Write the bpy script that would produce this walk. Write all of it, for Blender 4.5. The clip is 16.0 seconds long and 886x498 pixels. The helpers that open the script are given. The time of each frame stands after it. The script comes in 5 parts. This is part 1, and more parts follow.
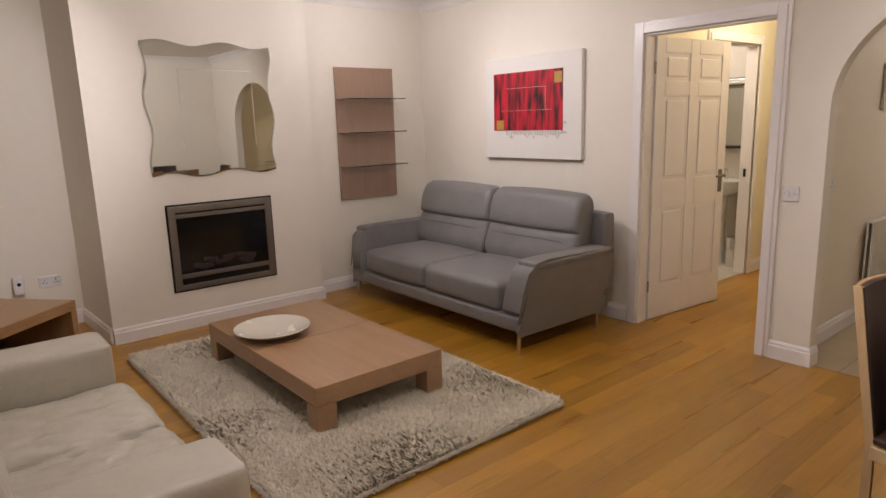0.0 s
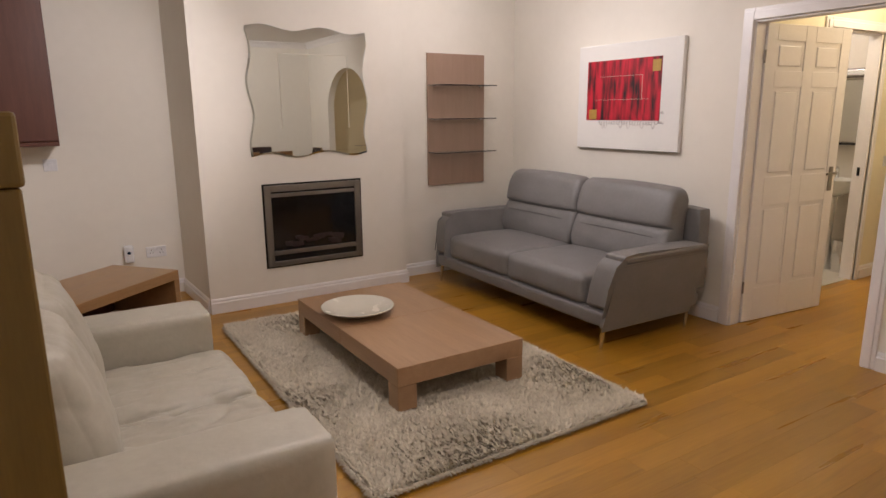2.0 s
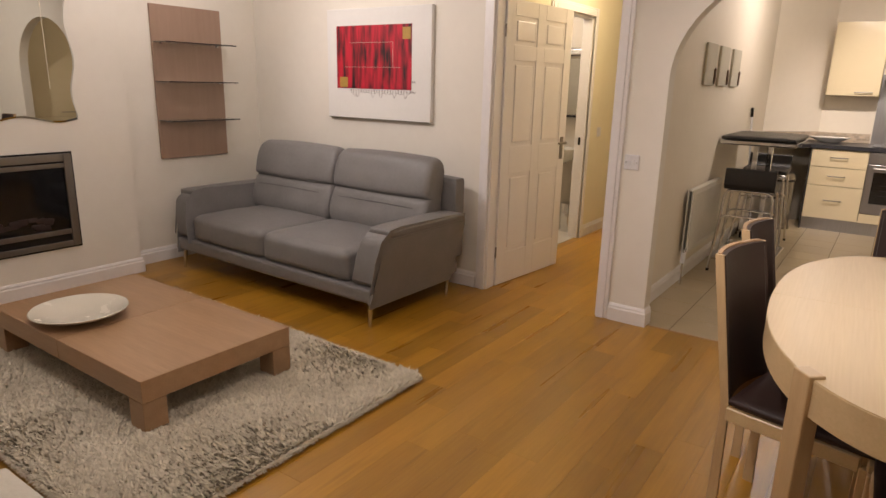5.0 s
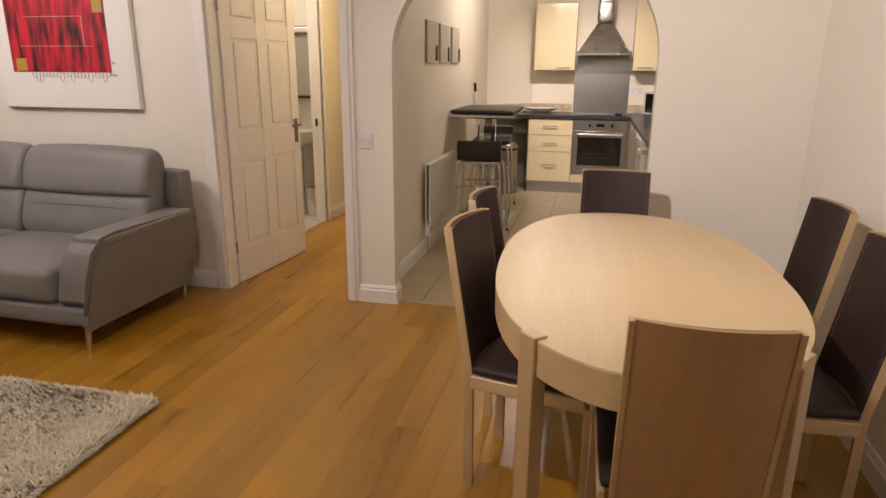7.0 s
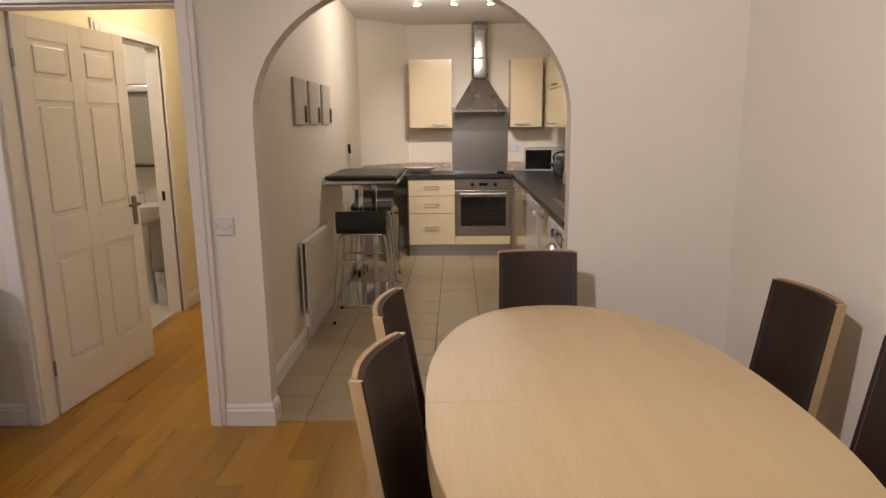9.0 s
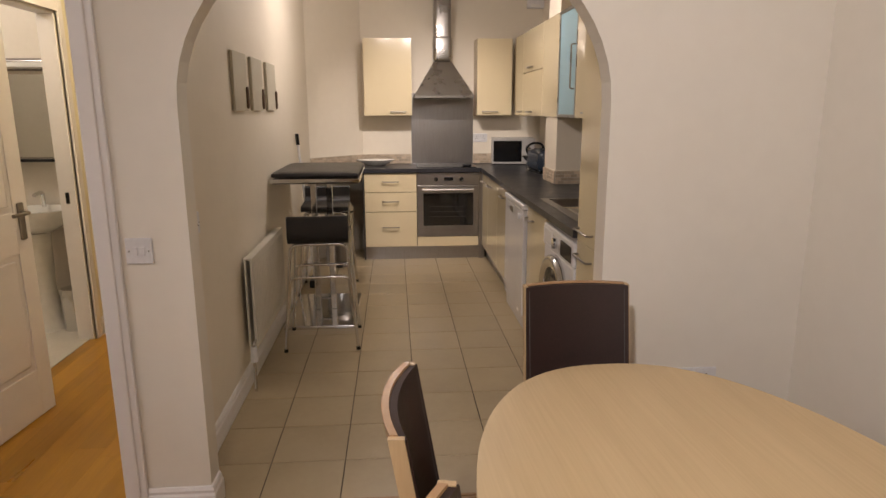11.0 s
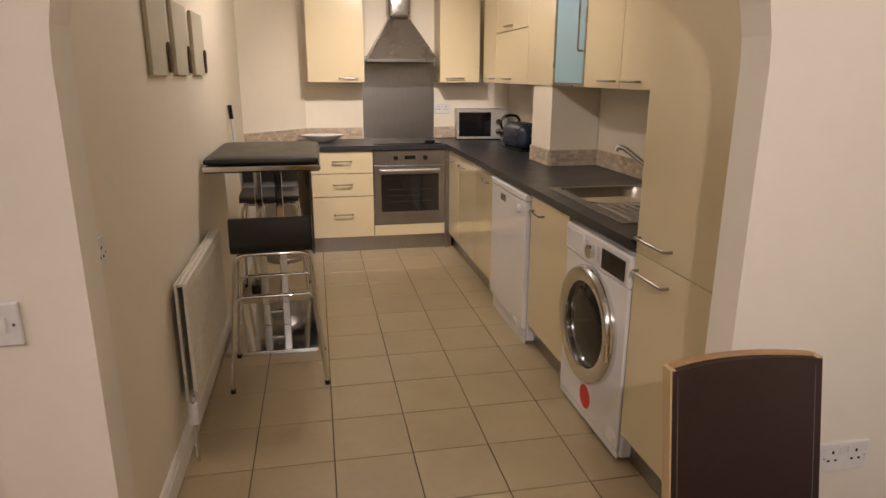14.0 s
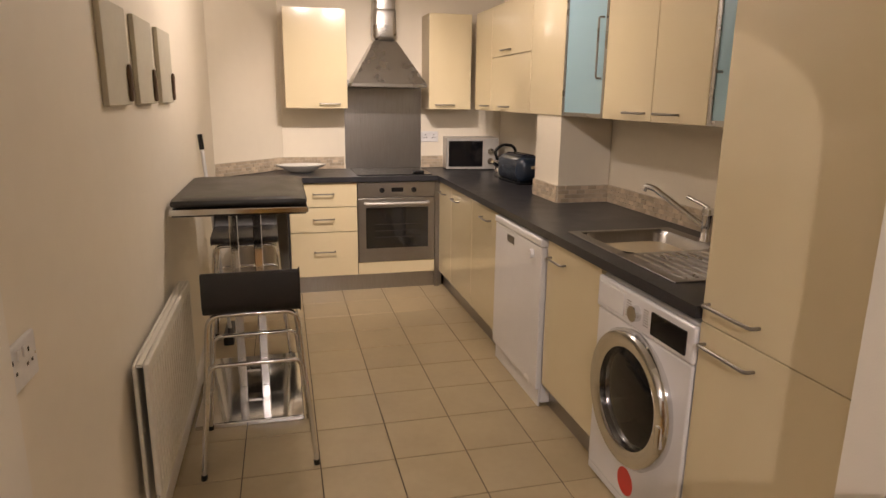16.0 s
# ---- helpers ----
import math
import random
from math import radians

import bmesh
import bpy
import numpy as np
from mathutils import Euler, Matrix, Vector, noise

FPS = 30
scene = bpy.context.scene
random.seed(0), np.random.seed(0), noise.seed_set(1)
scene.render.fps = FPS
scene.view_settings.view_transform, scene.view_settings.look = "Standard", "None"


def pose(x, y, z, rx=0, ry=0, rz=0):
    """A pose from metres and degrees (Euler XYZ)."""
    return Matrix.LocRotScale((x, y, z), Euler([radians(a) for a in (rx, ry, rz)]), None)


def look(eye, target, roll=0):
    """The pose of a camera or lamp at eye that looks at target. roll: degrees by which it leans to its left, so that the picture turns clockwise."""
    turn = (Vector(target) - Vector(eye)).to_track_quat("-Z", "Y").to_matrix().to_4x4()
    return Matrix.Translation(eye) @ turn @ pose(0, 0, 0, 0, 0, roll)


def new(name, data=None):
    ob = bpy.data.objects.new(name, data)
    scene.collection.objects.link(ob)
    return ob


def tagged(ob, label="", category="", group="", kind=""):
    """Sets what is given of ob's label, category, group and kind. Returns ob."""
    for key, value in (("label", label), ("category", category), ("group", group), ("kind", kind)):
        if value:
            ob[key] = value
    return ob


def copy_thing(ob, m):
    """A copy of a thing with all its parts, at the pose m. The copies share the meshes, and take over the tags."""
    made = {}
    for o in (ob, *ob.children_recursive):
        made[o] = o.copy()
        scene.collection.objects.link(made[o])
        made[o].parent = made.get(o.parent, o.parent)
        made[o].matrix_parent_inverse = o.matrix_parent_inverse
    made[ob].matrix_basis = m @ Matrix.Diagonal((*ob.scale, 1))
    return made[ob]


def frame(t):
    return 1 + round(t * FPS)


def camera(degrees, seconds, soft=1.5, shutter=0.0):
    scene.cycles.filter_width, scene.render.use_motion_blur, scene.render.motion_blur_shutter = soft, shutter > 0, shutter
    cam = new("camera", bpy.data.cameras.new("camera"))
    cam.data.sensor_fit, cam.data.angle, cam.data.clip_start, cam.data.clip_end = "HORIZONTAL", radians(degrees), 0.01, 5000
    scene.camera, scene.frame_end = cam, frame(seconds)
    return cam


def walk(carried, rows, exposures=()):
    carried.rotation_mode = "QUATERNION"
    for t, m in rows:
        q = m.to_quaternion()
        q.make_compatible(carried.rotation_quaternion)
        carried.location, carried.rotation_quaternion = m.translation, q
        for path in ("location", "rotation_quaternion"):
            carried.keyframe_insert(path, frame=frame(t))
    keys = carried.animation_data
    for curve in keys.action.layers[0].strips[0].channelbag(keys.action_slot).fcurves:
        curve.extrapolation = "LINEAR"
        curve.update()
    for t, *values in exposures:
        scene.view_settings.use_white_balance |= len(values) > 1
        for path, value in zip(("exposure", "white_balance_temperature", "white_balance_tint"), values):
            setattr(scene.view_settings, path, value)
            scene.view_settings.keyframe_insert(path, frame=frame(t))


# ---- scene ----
cam = camera(69.9, 16.0)
PATH = [
    (0, (0.423, 0.069, 1.44), (1.669, 1.582, 1.046), -1.7),
    (0.5, (0.413, 0.082, 1.434), (1.578, 1.659, 1.04), -1.3),
    (1, (0.4, 0.092, 1.429), (1.475, 1.734, 1.046), -1.4),
    (1.5, (0.384, 0.088, 1.436), (1.374, 1.781, 1.045), -1.4),
    (2, (0.401, 0.086, 1.432), (1.438, 1.743, 1.007), -0.5),
    (2.5, (0.42, 0.132, 1.419), (1.501, 1.753, 0.967), 0.1),
    (3, (0.448, 0.229, 1.416), (1.595, 1.806, 0.973), 1.3),
    (3.2, (0.454, 0.27, 1.423), (1.628, 1.821, 0.956), 1.9),
    (5.3, (0.536, 0.320, 1.402), (2.171, 1.342, 0.903), 1.1),
    (5.5, (0.55, 0.312, 1.397), (2.225, 1.285, 0.899), 1.0),
    (6, (0.598, 0.295, 1.386), (2.364, 1.078, 0.87), 1.2),
    (6.5, (0.619, 0.282, 1.39), (2.455, 0.835, 0.82), 0.8),
    (7, (0.703, 0.288, 1.391), (2.577, 0.721, 0.843), 0.4),
    (7.5, (0.859, 0.301, 1.41), (2.779, 0.606, 0.94), 0.3),
    (8, (0.989, 0.327, 1.422), (2.913, 0.615, 0.957), 1.2),
    (8.5, (1.161, 0.39, 1.419), (3.107, 0.602, 1.006), 0.3),
    (9, (1.343, 0.494, 1.441), (3.303, 0.536, 1.049), -0.6),
    (9.2, (1.406, 0.52, 1.437), (3.364, 0.538, 1.03), -0.4),
    (11.3, (2.161, 0.755, 1.443), (4.109, 0.603, 1.013), -0.2),
    (11.5, (2.21, 0.787, 1.444), (4.158, 0.659, 1.009), -0.4),
    (12, (2.382, 0.814, 1.437), (4.319, 0.603, 0.988), 0.4),
    (12.5, (2.509, 0.83, 1.441), (4.442, 0.64, 0.962), 0.8),
    (13, (2.652, 0.85, 1.439), (4.581, 0.638, 0.955), 0.7),
    (13.5, (2.82, 0.911, 1.453), (4.734, 0.572, 0.981), -0.5),
    (14, (2.942, 0.95, 1.441), (4.834, 0.575, 0.912), 0.2),
    (14.5, (3.097, 0.959, 1.442), (5.006, 0.637, 0.941), 0.4),
    (15, (3.214, 0.952, 1.445), (5.129, 0.665, 0.944), 0.6),
    (15.5, (3.309, 0.967, 1.449), (5.203, 0.584, 0.934), 1.7),
    (16, (3.399, 1.032, 1.47), (5.285, 0.556, 1.006), 0.7),
]
STOPS = ((0.0, -0.08, 6520, 13), (3.0, -0.08, 6520, 13), (5.5, -0.04, 7020, 13), (6.5, 0.02, 6980, 13), (8.0, -0.16, 6900, 12),
         (9.0, -0.38, 6700, 12), (12.0, -0.29, 6800, 12), (13.5, -0.2, 6900, 12), (16.0, -0.05, 7200, 14))
walk(cam, [(t, look(eye, target, roll)) for t, eye, target, roll in PATH], STOPS)

# ---- world, lamps, exposure ----
world = bpy.data.worlds.new("night")
world.use_nodes = True
scene.world = world
world.node_tree.nodes["Background"].inputs[0].default_value = (0.012, 0.014, 0.02, 1)
world.node_tree.nodes["Background"].inputs[1].default_value = 1.0


def lamp(name, at, watts, colour, radius=0.05, cone=0.0, aim=None, blend=0.6):
    data = bpy.data.lights.new(name, "SPOT" if cone else "POINT")
    data.energy, data.color, data.shadow_soft_size = watts, colour, radius
    if cone:
        data.spot_size, data.spot_blend = radians(cone), blend
    ob = new(name, data)
    ob.matrix_world = look(at, aim) if aim else Matrix.Translation(at)
    return ob


WARM, AMBER = (1.0, 0.94, 0.95), (1.0, 0.90, 0.86)
DOWN = ((1.37, 2.70, 18), (3.30, 4.10, 9), (2.45, 3.65, 9), (1.67, 1.10, 25))
for x, y, w in DOWN:
    lamp("downlight_light", (x, y, 2.36), w, WARM, 0.04)
# unseen extra beam, added to brighten the recess wall without the chimney breast
lamp("recess_fill_light", (1.37, 2.70, 2.36), 95, WARM, 0.04, 62, (0.45, 5.5, 1.25), 0.8)
lamp("sofa_spot_light", (2.45, 3.65, 2.36), 55, WARM, 0.04, 92, (4.2, 3.15, 1.1), 0.8)
lamp("dining_spot_light", (1.67, 1.10, 2.36), 128, WARM, 0.04, 96, (4.15, -0.75, 1.15), 0.8)
lamp("kitchen_lamp_light", (6.79, 0.20, 2.36), 19, AMBER, 0.045)
lamp("kitchen_lamp_light", (6.79, 0.80, 2.36), 32, AMBER, 0.045)
lamp("kitchen_lamp_light", (6.74, 0.50, 2.34), 120, AMBER, 0.04, 80, (8.5, 0.35, 0.9), 0.9)
lamp("hall_lamp_light", (5.6, 2.05, 2.38), 22, (1.0, 0.84, 0.60), 0.06)
lamp("bathroom_lamp_light", (5.75, 3.35, 2.38), 20, (1.0, 0.93, 0.85), 0.06)


# ---- materials ----
def surf(name, c1, c2=None, scale=6.0, rough=0.5, bump=0.0, bscale=60.0, metal=0.0, stretch=(1, 1, 1),
         rand=0.0, coat=0.0, island=False, rvar=0.08, fine=0.35, streak=0.0):
    m = bpy.data.materials.new(name)
    m.use_nodes = True
    nt = m.node_tree
    n, ln = nt.nodes, nt.links
    b = n["Principled BSDF"]
    tc, mp = n.new("ShaderNodeTexCoord"), n.new("ShaderNodeMapping")
    mp.inputs["Scale"].default_value = stretch
    ln.new(tc.outputs["Object"], mp.inputs[0])
    if rand and not island:
        shift, spread = n.new("ShaderNodeVectorMath"), n.new("ShaderNodeVectorMath")
        spread.operation = "SCALE"
        spread.inputs[0].default_value = (37.0, 53.0, 19.0)
        ln.new(n.new("ShaderNodeObjectInfo").outputs["Random"], spread.inputs["Scale"])
        ln.new(tc.outputs["Object"], shift.inputs[0])
        ln.new(spread.outputs[0], shift.inputs[1])
        ln.new(shift.outputs[0], mp.inputs[0])
    c2 = c2 or tuple(v * 0.86 for v in c1)
    big, small = n.new("ShaderNodeTexNoise"), n.new("ShaderNodeTexNoise")
    big.inputs["Scale"].default_value, small.inputs["Scale"].default_value = scale, scale * 9
    big.inputs["Detail"].default_value, small.inputs["Detail"].default_value = 4, 3
    for t in (big, small):
        ln.new(mp.outputs[0], t.inputs["Vector"])
    mixf = n.new("ShaderNodeMix")
    mixf.inputs[0].default_value = fine
    ln.new(big.outputs[0], mixf.inputs[2])
    ln.new(small.outputs[0], mixf.inputs[3])
    ramp = n.new("ShaderNodeValToRGB")
    ramp.color_ramp.elements[0].position, ramp.color_ramp.elements[1].position = 0.35, 0.65
    ramp.color_ramp.elements[0].color, ramp.color_ramp.elements[1].color = (*c2, 1), (*c1, 1)
    ln.new(mixf.outputs[0], ramp.inputs[0])
    col = ramp.outputs[0]
    if streak:
        vein, dark, mul = n.new("ShaderNodeTexNoise"), n.new("ShaderNodeMapRange"), n.new("ShaderNodeMix")
        vein.inputs["Scale"].default_value, vein.inputs["Detail"].default_value = scale * 2.2, 2
        vein.inputs["Distortion"].default_value = 0.6
        ln.new(mp.outputs[0], vein.inputs["Vector"])
        dark.inputs[1].default_value, dark.inputs[2].default_value = 0.58, 0.72
        dark.inputs[3].default_value, dark.inputs[4].default_value = 0.0, streak
        ln.new(vein.outputs[0], dark.inputs[0])
        mul.data_type = "RGBA"
        ln.new(dark.outputs[0], mul.inputs[0])
        ln.new(col, mul.inputs[6])
        mul.inputs[7].default_value = (*(v * 0.45 for v in c2), 1)
        col = mul.outputs[2]
    if rand:
        hsv = n.new("ShaderNodeHueSaturation")
        src = n.new("ShaderNodeNewGeometry").outputs["Random Per Island"] if island else n.new("ShaderNodeObjectInfo").outputs["Random"]
        mr = n.new("ShaderNodeMapRange")
        mr.inputs[3].default_value, mr.inputs[4].default_value = 1 - rand, 1 + rand
        ln.new(src, mr.inputs[0])
        ln.new(mr.outputs[0], hsv.inputs["Value"])
        ln.new(col, hsv.inputs["Color"])
        col = hsv.outputs[0]
    ln.new(col, b.inputs["Base Color"])
    rr = n.new("ShaderNodeMapRange")
    rr.inputs[3].default_value, rr.inputs[4].default_value = max(0.02, rough - rvar), min(1, rough + rvar)
    ln.new(big.outputs[0], rr.inputs[0])
    ln.new(rr.outputs[0], b.inputs["Roughness"])
    b.inputs["Metallic"].default_value = metal
    b.inputs["Coat Weight"].default_value = coat
    b.inputs["Coat Roughness"].default_value = 0.08
    if bump:
        bt, bp = n.new("ShaderNodeTexNoise"), n.new("ShaderNodeBump")
        bt.inputs["Scale"].default_value, bt.inputs["Detail"].default_value = bscale, 5
        ln.new(mp.outputs[0], bt.inputs["Vector"])
        bp.inputs["Strength"].default_value, bp.inputs["Distance"].default_value = bump, 0.004
        ln.new(bt.outputs[0], bp.inputs["Height"])
        ln.new(bp.outputs[0], b.inputs["Normal"])
    return m


def pane_mat(name, tint, gloss_rough=0.03, frosted=False):
    m = bpy.data.materials.new(name)
    m.use_nodes = True
    nt = m.node_tree
    n, ln = nt.nodes, nt.links
    b = n["Principled BSDF"]
    b.inputs["Base Color"].default_value = (*tint, 1)
    b.inputs["Roughness"].default_value = 0.35 if frosted else gloss_rough
    b.inputs["Transmission Weight"].default_value = 0.35 if frosted else 0.95
    b.inputs["IOR"].default_value = 1.45
    if frosted:
        t, bp = n.new("ShaderNodeTexNoise"), n.new("ShaderNodeBump")
        t.inputs["Scale"].default_value = 90
        bp.inputs["Strength"].default_value = 0.25
        ln.new(t.outputs[0], bp.inputs["Height"])
        ln.new(bp.outputs[0], b.inputs["Normal"])
    return m


M_WALL = surf("cream_wall_paint", (0.80, 0.755, 0.67), (0.765, 0.72, 0.635), 1.6, 0.72, 0.10, 220)
M_KWALL = surf("kitchen_wall_paint", (0.80, 0.73, 0.61), (0.77, 0.70, 0.58), 1.6, 0.68, 0.10, 220)
# cream paint tinted yellower, with some of the hall's yellow light in the colour
M_HWALL = surf("yellow_lit_hall_paint", (0.82, 0.75, 0.56), (0.79, 0.72, 0.53), 1.6, 0.7, 0.10, 220)
M_CEIL = surf("ceiling_paint", (0.84, 0.81, 0.78), (0.81, 0.78, 0.75), 2, 0.8, 0.08, 200)
M_GLOSSW = surf("white_gloss_paint", (0.82, 0.79, 0.77), (0.79, 0.76, 0.74), 4, 0.33, 0.05, 90)
M_PLANK = surf("honey_wood_plank", (0.415, 0.208, 0.022), (0.318, 0.150, 0.015), 1.3, 0.30, 0.015, 60, stretch=(0.5, 7, 7), rand=0.17, streak=0.28)
M_SUB = surf("dark_joint", (0.24, 0.12, 0.022), None, 8, 0.7)
M_TILE = surf("beige_floor_tile", (0.40, 0.318, 0.195), (0.35, 0.275, 0.165), 3.5, 0.33, 0.02, 40, rand=0.04, fine=0.25)
M_GROUT = surf("dark_grout", (0.055, 0.04, 0.026), None, 20, 0.85, 0.1, 200)
M_OAK = surf("oak_veneer", (0.40, 0.245, 0.135), (0.325, 0.190, 0.098), 1.5, 0.40, 0.03, 50, stretch=(12, 0.6, 12), coat=0.1, fine=0.45, rand=0.05)
M_OAKX = surf("oak_veneer_across", (0.40, 0.235, 0.105), (0.30, 0.165, 0.068), 2, 0.36, 0.03, 50, stretch=(0.7, 14, 14), coat=0.1, fine=0.5)
M_BEECH = surf("pale_beech", (0.60, 0.45, 0.255), (0.535, 0.39, 0.212), 1.0, 0.38, 0.02, 60, stretch=(0.5, 16, 16), fine=0.5)
M_BEECHZ = surf("pale_beech_upright", (0.54, 0.385, 0.215), (0.47, 0.325, 0.175), 3, 0.36, 0.03, 60, stretch=(10, 10, 0.9), coat=0.1)
M_CHAIRBACK = surf("beech_back_veneer", (0.41, 0.245, 0.12), (0.35, 0.20, 0.095), 3, 0.4, 0.03, 60, stretch=(10, 10, 0.9), coat=0.1)
M_BROWNL = surf("dark_brown_leather", (0.030, 0.011, 0.008), (0.020, 0.008, 0.005), 9, 0.58, 0.22, 260)
M_BLACKL = surf("black_leather", (0.014, 0.011, 0.010), (0.009, 0.008, 0.007), 9, 0.38, 0.2, 260)
M_GREYL = surf("grey_leather", (0.205, 0.195, 0.19), (0.175, 0.166, 0.162), 5, 0.47, 0.25, 240)
M_CREAML = surf("cream_leather", (0.49, 0.455, 0.375), (0.42, 0.388, 0.315), 4, 0.36, 0.22, 60)
M_PIPING = surf("grey_piping", (0.12, 0.115, 0.112), None, 20, 0.6)
M_WENGE = surf("dark_walnut", (0.115, 0.040, 0.024), (0.085, 0.028, 0.017), 3, 0.4, 0.05, 60, stretch=(9, 9, 0.8))
M_OLIVE = surf("golden_oak_veneer", (0.200, 0.125, 0.028), (0.160, 0.098, 0.021), 3, 0.42, 0.04, 60, stretch=(9, 9, 0.8))
M_PANEL = surf("taupe_wood_panel", (0.365, 0.238, 0.172), (0.32, 0.205, 0.146), 3, 0.5, 0.05, 60, stretch=(9, 9, 0.7))
M_CHROME = surf("polished_chrome", (0.74, 0.74, 0.745), (0.70, 0.70, 0.705), 8, 0.09, metal=1.0, rvar=0.03)
M_STEEL = surf("brushed_steel", (0.42, 0.405, 0.385), (0.39, 0.375, 0.355), 2, 0.28, 0.0, 60, 1.0, stretch=(4, 4, 6), rvar=0.04)
M_STEELX = surf("brushed_steel_dull", (0.38, 0.365, 0.35), (0.34, 0.325, 0.31), 2, 0.30, 0.004, 60, 1.0, stretch=(4, 50, 4), rvar=0.05)
M_SILVER = surf("silver_paint", (0.50, 0.48, 0.45), (0.46, 0.44, 0.41), 6, 0.38, 0.02, 90, 0.5)
M_GUN = surf("bronze_grey_metal", (0.30, 0.275, 0.25), (0.26, 0.24, 0.215), 5, 0.34, 0.03, 80, 0.9)
M_BLACK = surf("black_enamel", (0.010, 0.010, 0.011), None, 8, 0.22)
M_BLACKG = surf("black_glass", (0.006, 0.006, 0.007), None, 4, 0.08, rvar=0.03)
M_DARK = surf("dark_void_board", (0.035, 0.03, 0.028), None, 6, 0.7)
M_CREAMD = surf("cream_gloss_door", (0.72, 0.615, 0.41), (0.705, 0.60, 0.395), 1.2, 0.16, coat=0.5, rvar=0.04)
M_CREAME = surf("cream_cabinet_edge", (0.55, 0.45, 0.30), None, 4, 0.4)
M_WORKTOP = surf("slate_laminate", (0.030, 0.030, 0.035), (0.020, 0.020, 0.024), 9, 0.33, 0.12, 160, fine=0.6)
M_MOSAIC = surf("stone_mosaic", (0.58, 0.48, 0.36), (0.46, 0.37, 0.27), 18, 0.45, 0.2, 120, rand=0.22, island=True)
M_MGROUT = surf("pale_grout", (0.62, 0.55, 0.45), None, 20, 0.8)
M_APPL = surf("white_enamel", (0.78, 0.765, 0.77), (0.75, 0.735, 0.74), 3, 0.24, coat=0.2)
M_PLASTIC = surf("white_plastic", (0.77, 0.76, 0.76), None, 6, 0.35)
M_PORC = surf("white_porcelain", (0.82, 0.80, 0.76), None, 3, 0.12, coat=0.4)
M_CERAM = surf("crackled_cream_ceramic", (0.66, 0.62, 0.52), (0.63, 0.59, 0.49), 14, 0.25, 0.02, 90)
M_RAD = surf("radiator_enamel", (0.70, 0.655, 0.56), None, 3, 0.35)
M_CANVAS = surf("white_canvas", (0.80, 0.78, 0.74), (0.77, 0.75, 0.71), 4, 0.8, 0.2, 500)
M_LINEN = surf("putty_canvas", (0.58, 0.54, 0.43), (0.53, 0.49, 0.385), 5, 0.8, 0.25, 400)
M_INK = surf("ink_line", (0.16, 0.10, 0.09), None, 30, 0.8)
M_GOLD = surf("gold_leaf_paint", (0.50, 0.32, 0.07), (0.40, 0.24, 0.05), 30, 0.5, 0.1, 200)
M_BARK = surf("brown_stick", (0.16, 0.10, 0.06), None, 20, 0.7, 0.2, 120)
M_RUG = surf("shaggy_wool", (0.74, 0.67, 0.54), (0.58, 0.515, 0.40), 5, 0.95, rand=0.10, island=True)
M_RUGB = surf("rug_backing", (0.60, 0.54, 0.44), None, 20, 0.95)
M_RED = surf("red_sticker", (0.70, 0.05, 0.035), None, 6, 0.4)
M_BLUEK = surf("navy_enamel", (0.018, 0.030, 0.052), None, 6, 0.25, coat=0.3)
M_BTILE = surf("bathroom_wall_tile", (0.74, 0.68, 0.60), (0.70, 0.64, 0.56), 3, 0.2)
M_BBAND = surf("bathroom_band_tile", (0.17, 0.14, 0.13), (0.36, 0.31, 0.28), 26, 0.25)
M_BFLOOR = surf("bathroom_floor_tile", (0.62, 0.58, 0.52), None, 5, 0.3)
M_GLASS = pane_mat("clear_shelf_glass", (0.80, 0.92, 0.88))
M_FROST = pane_mat("blue_frosted_glass", (0.42, 0.66, 0.76), frosted=True)
M_OVENG = surf("oven_window_glass", (0.012, 0.011, 0.010), None, 5, 0.05, coat=0.6, rvar=0.02)

mirror_m = bpy.data.materials.new("silvered_mirror")
mirror_m.use_nodes = True
mirror_m.node_tree.nodes["Principled BSDF"].inputs["Base Color"].default_value = (0.66, 0.67, 0.64, 1)
mirror_m.node_tree.nodes["Principled BSDF"].inputs["Metallic"].default_value = 1.0
mirror_m.node_tree.nodes["Principled BSDF"].inputs["Roughness"].default_value = 0.015

bulb_m = bpy.data.materials.new("lit_bulb")
bulb_m.use_nodes = True
bulb_m.node_tree.nodes["Principled BSDF"].inputs["Emission Color"].default_value = (1, 0.85, 0.65, 1)
bulb_m.node_tree.nodes["Principled BSDF"].inputs["Emission Strength"].default_value = 12.0

# red abstract print: vertical smears of black over crimson
M_PRINT = bpy.data.materials.new("red_abstract_print")
M_PRINT.use_nodes = True
_n, _l = M_PRINT.node_tree.nodes, M_PRINT.node_tree.links
_tc, _mp, _nz, _cr = _n.new("ShaderNodeTexCoord"), _n.new("ShaderNodeMapping"), _n.new("ShaderNodeTexNoise"), _n.new("ShaderNodeValToRGB")
_mp.inputs["Scale"].default_value = (16, 1, 2.6)
_nz.inputs["Scale"].default_value, _nz.inputs["Detail"].default_value = 1.3, 6
_l.new(_tc.outputs["Object"], _mp.inputs[0])
_l.new(_mp.outputs[0], _nz.inputs["Vector"])
_l.new(_nz.outputs[0], _cr.inputs[0])
_e = _cr.color_ramp.elements
_e[0].position, _e[0].color = 0.36, (0.022, 0.006, 0.008, 1)
_e[1].position, _e[1].color = 0.58, (0.56, 0.012, 0.035, 1)
_x = _e.new(0.47)
_x.color = (0.27, 0.008, 0.018, 1)
_l.new(_cr.outputs[0], _n["Principled BSDF"].inputs["Base Color"])
_n["Principled BSDF"].inputs["Roughness"].default_value = 0.6


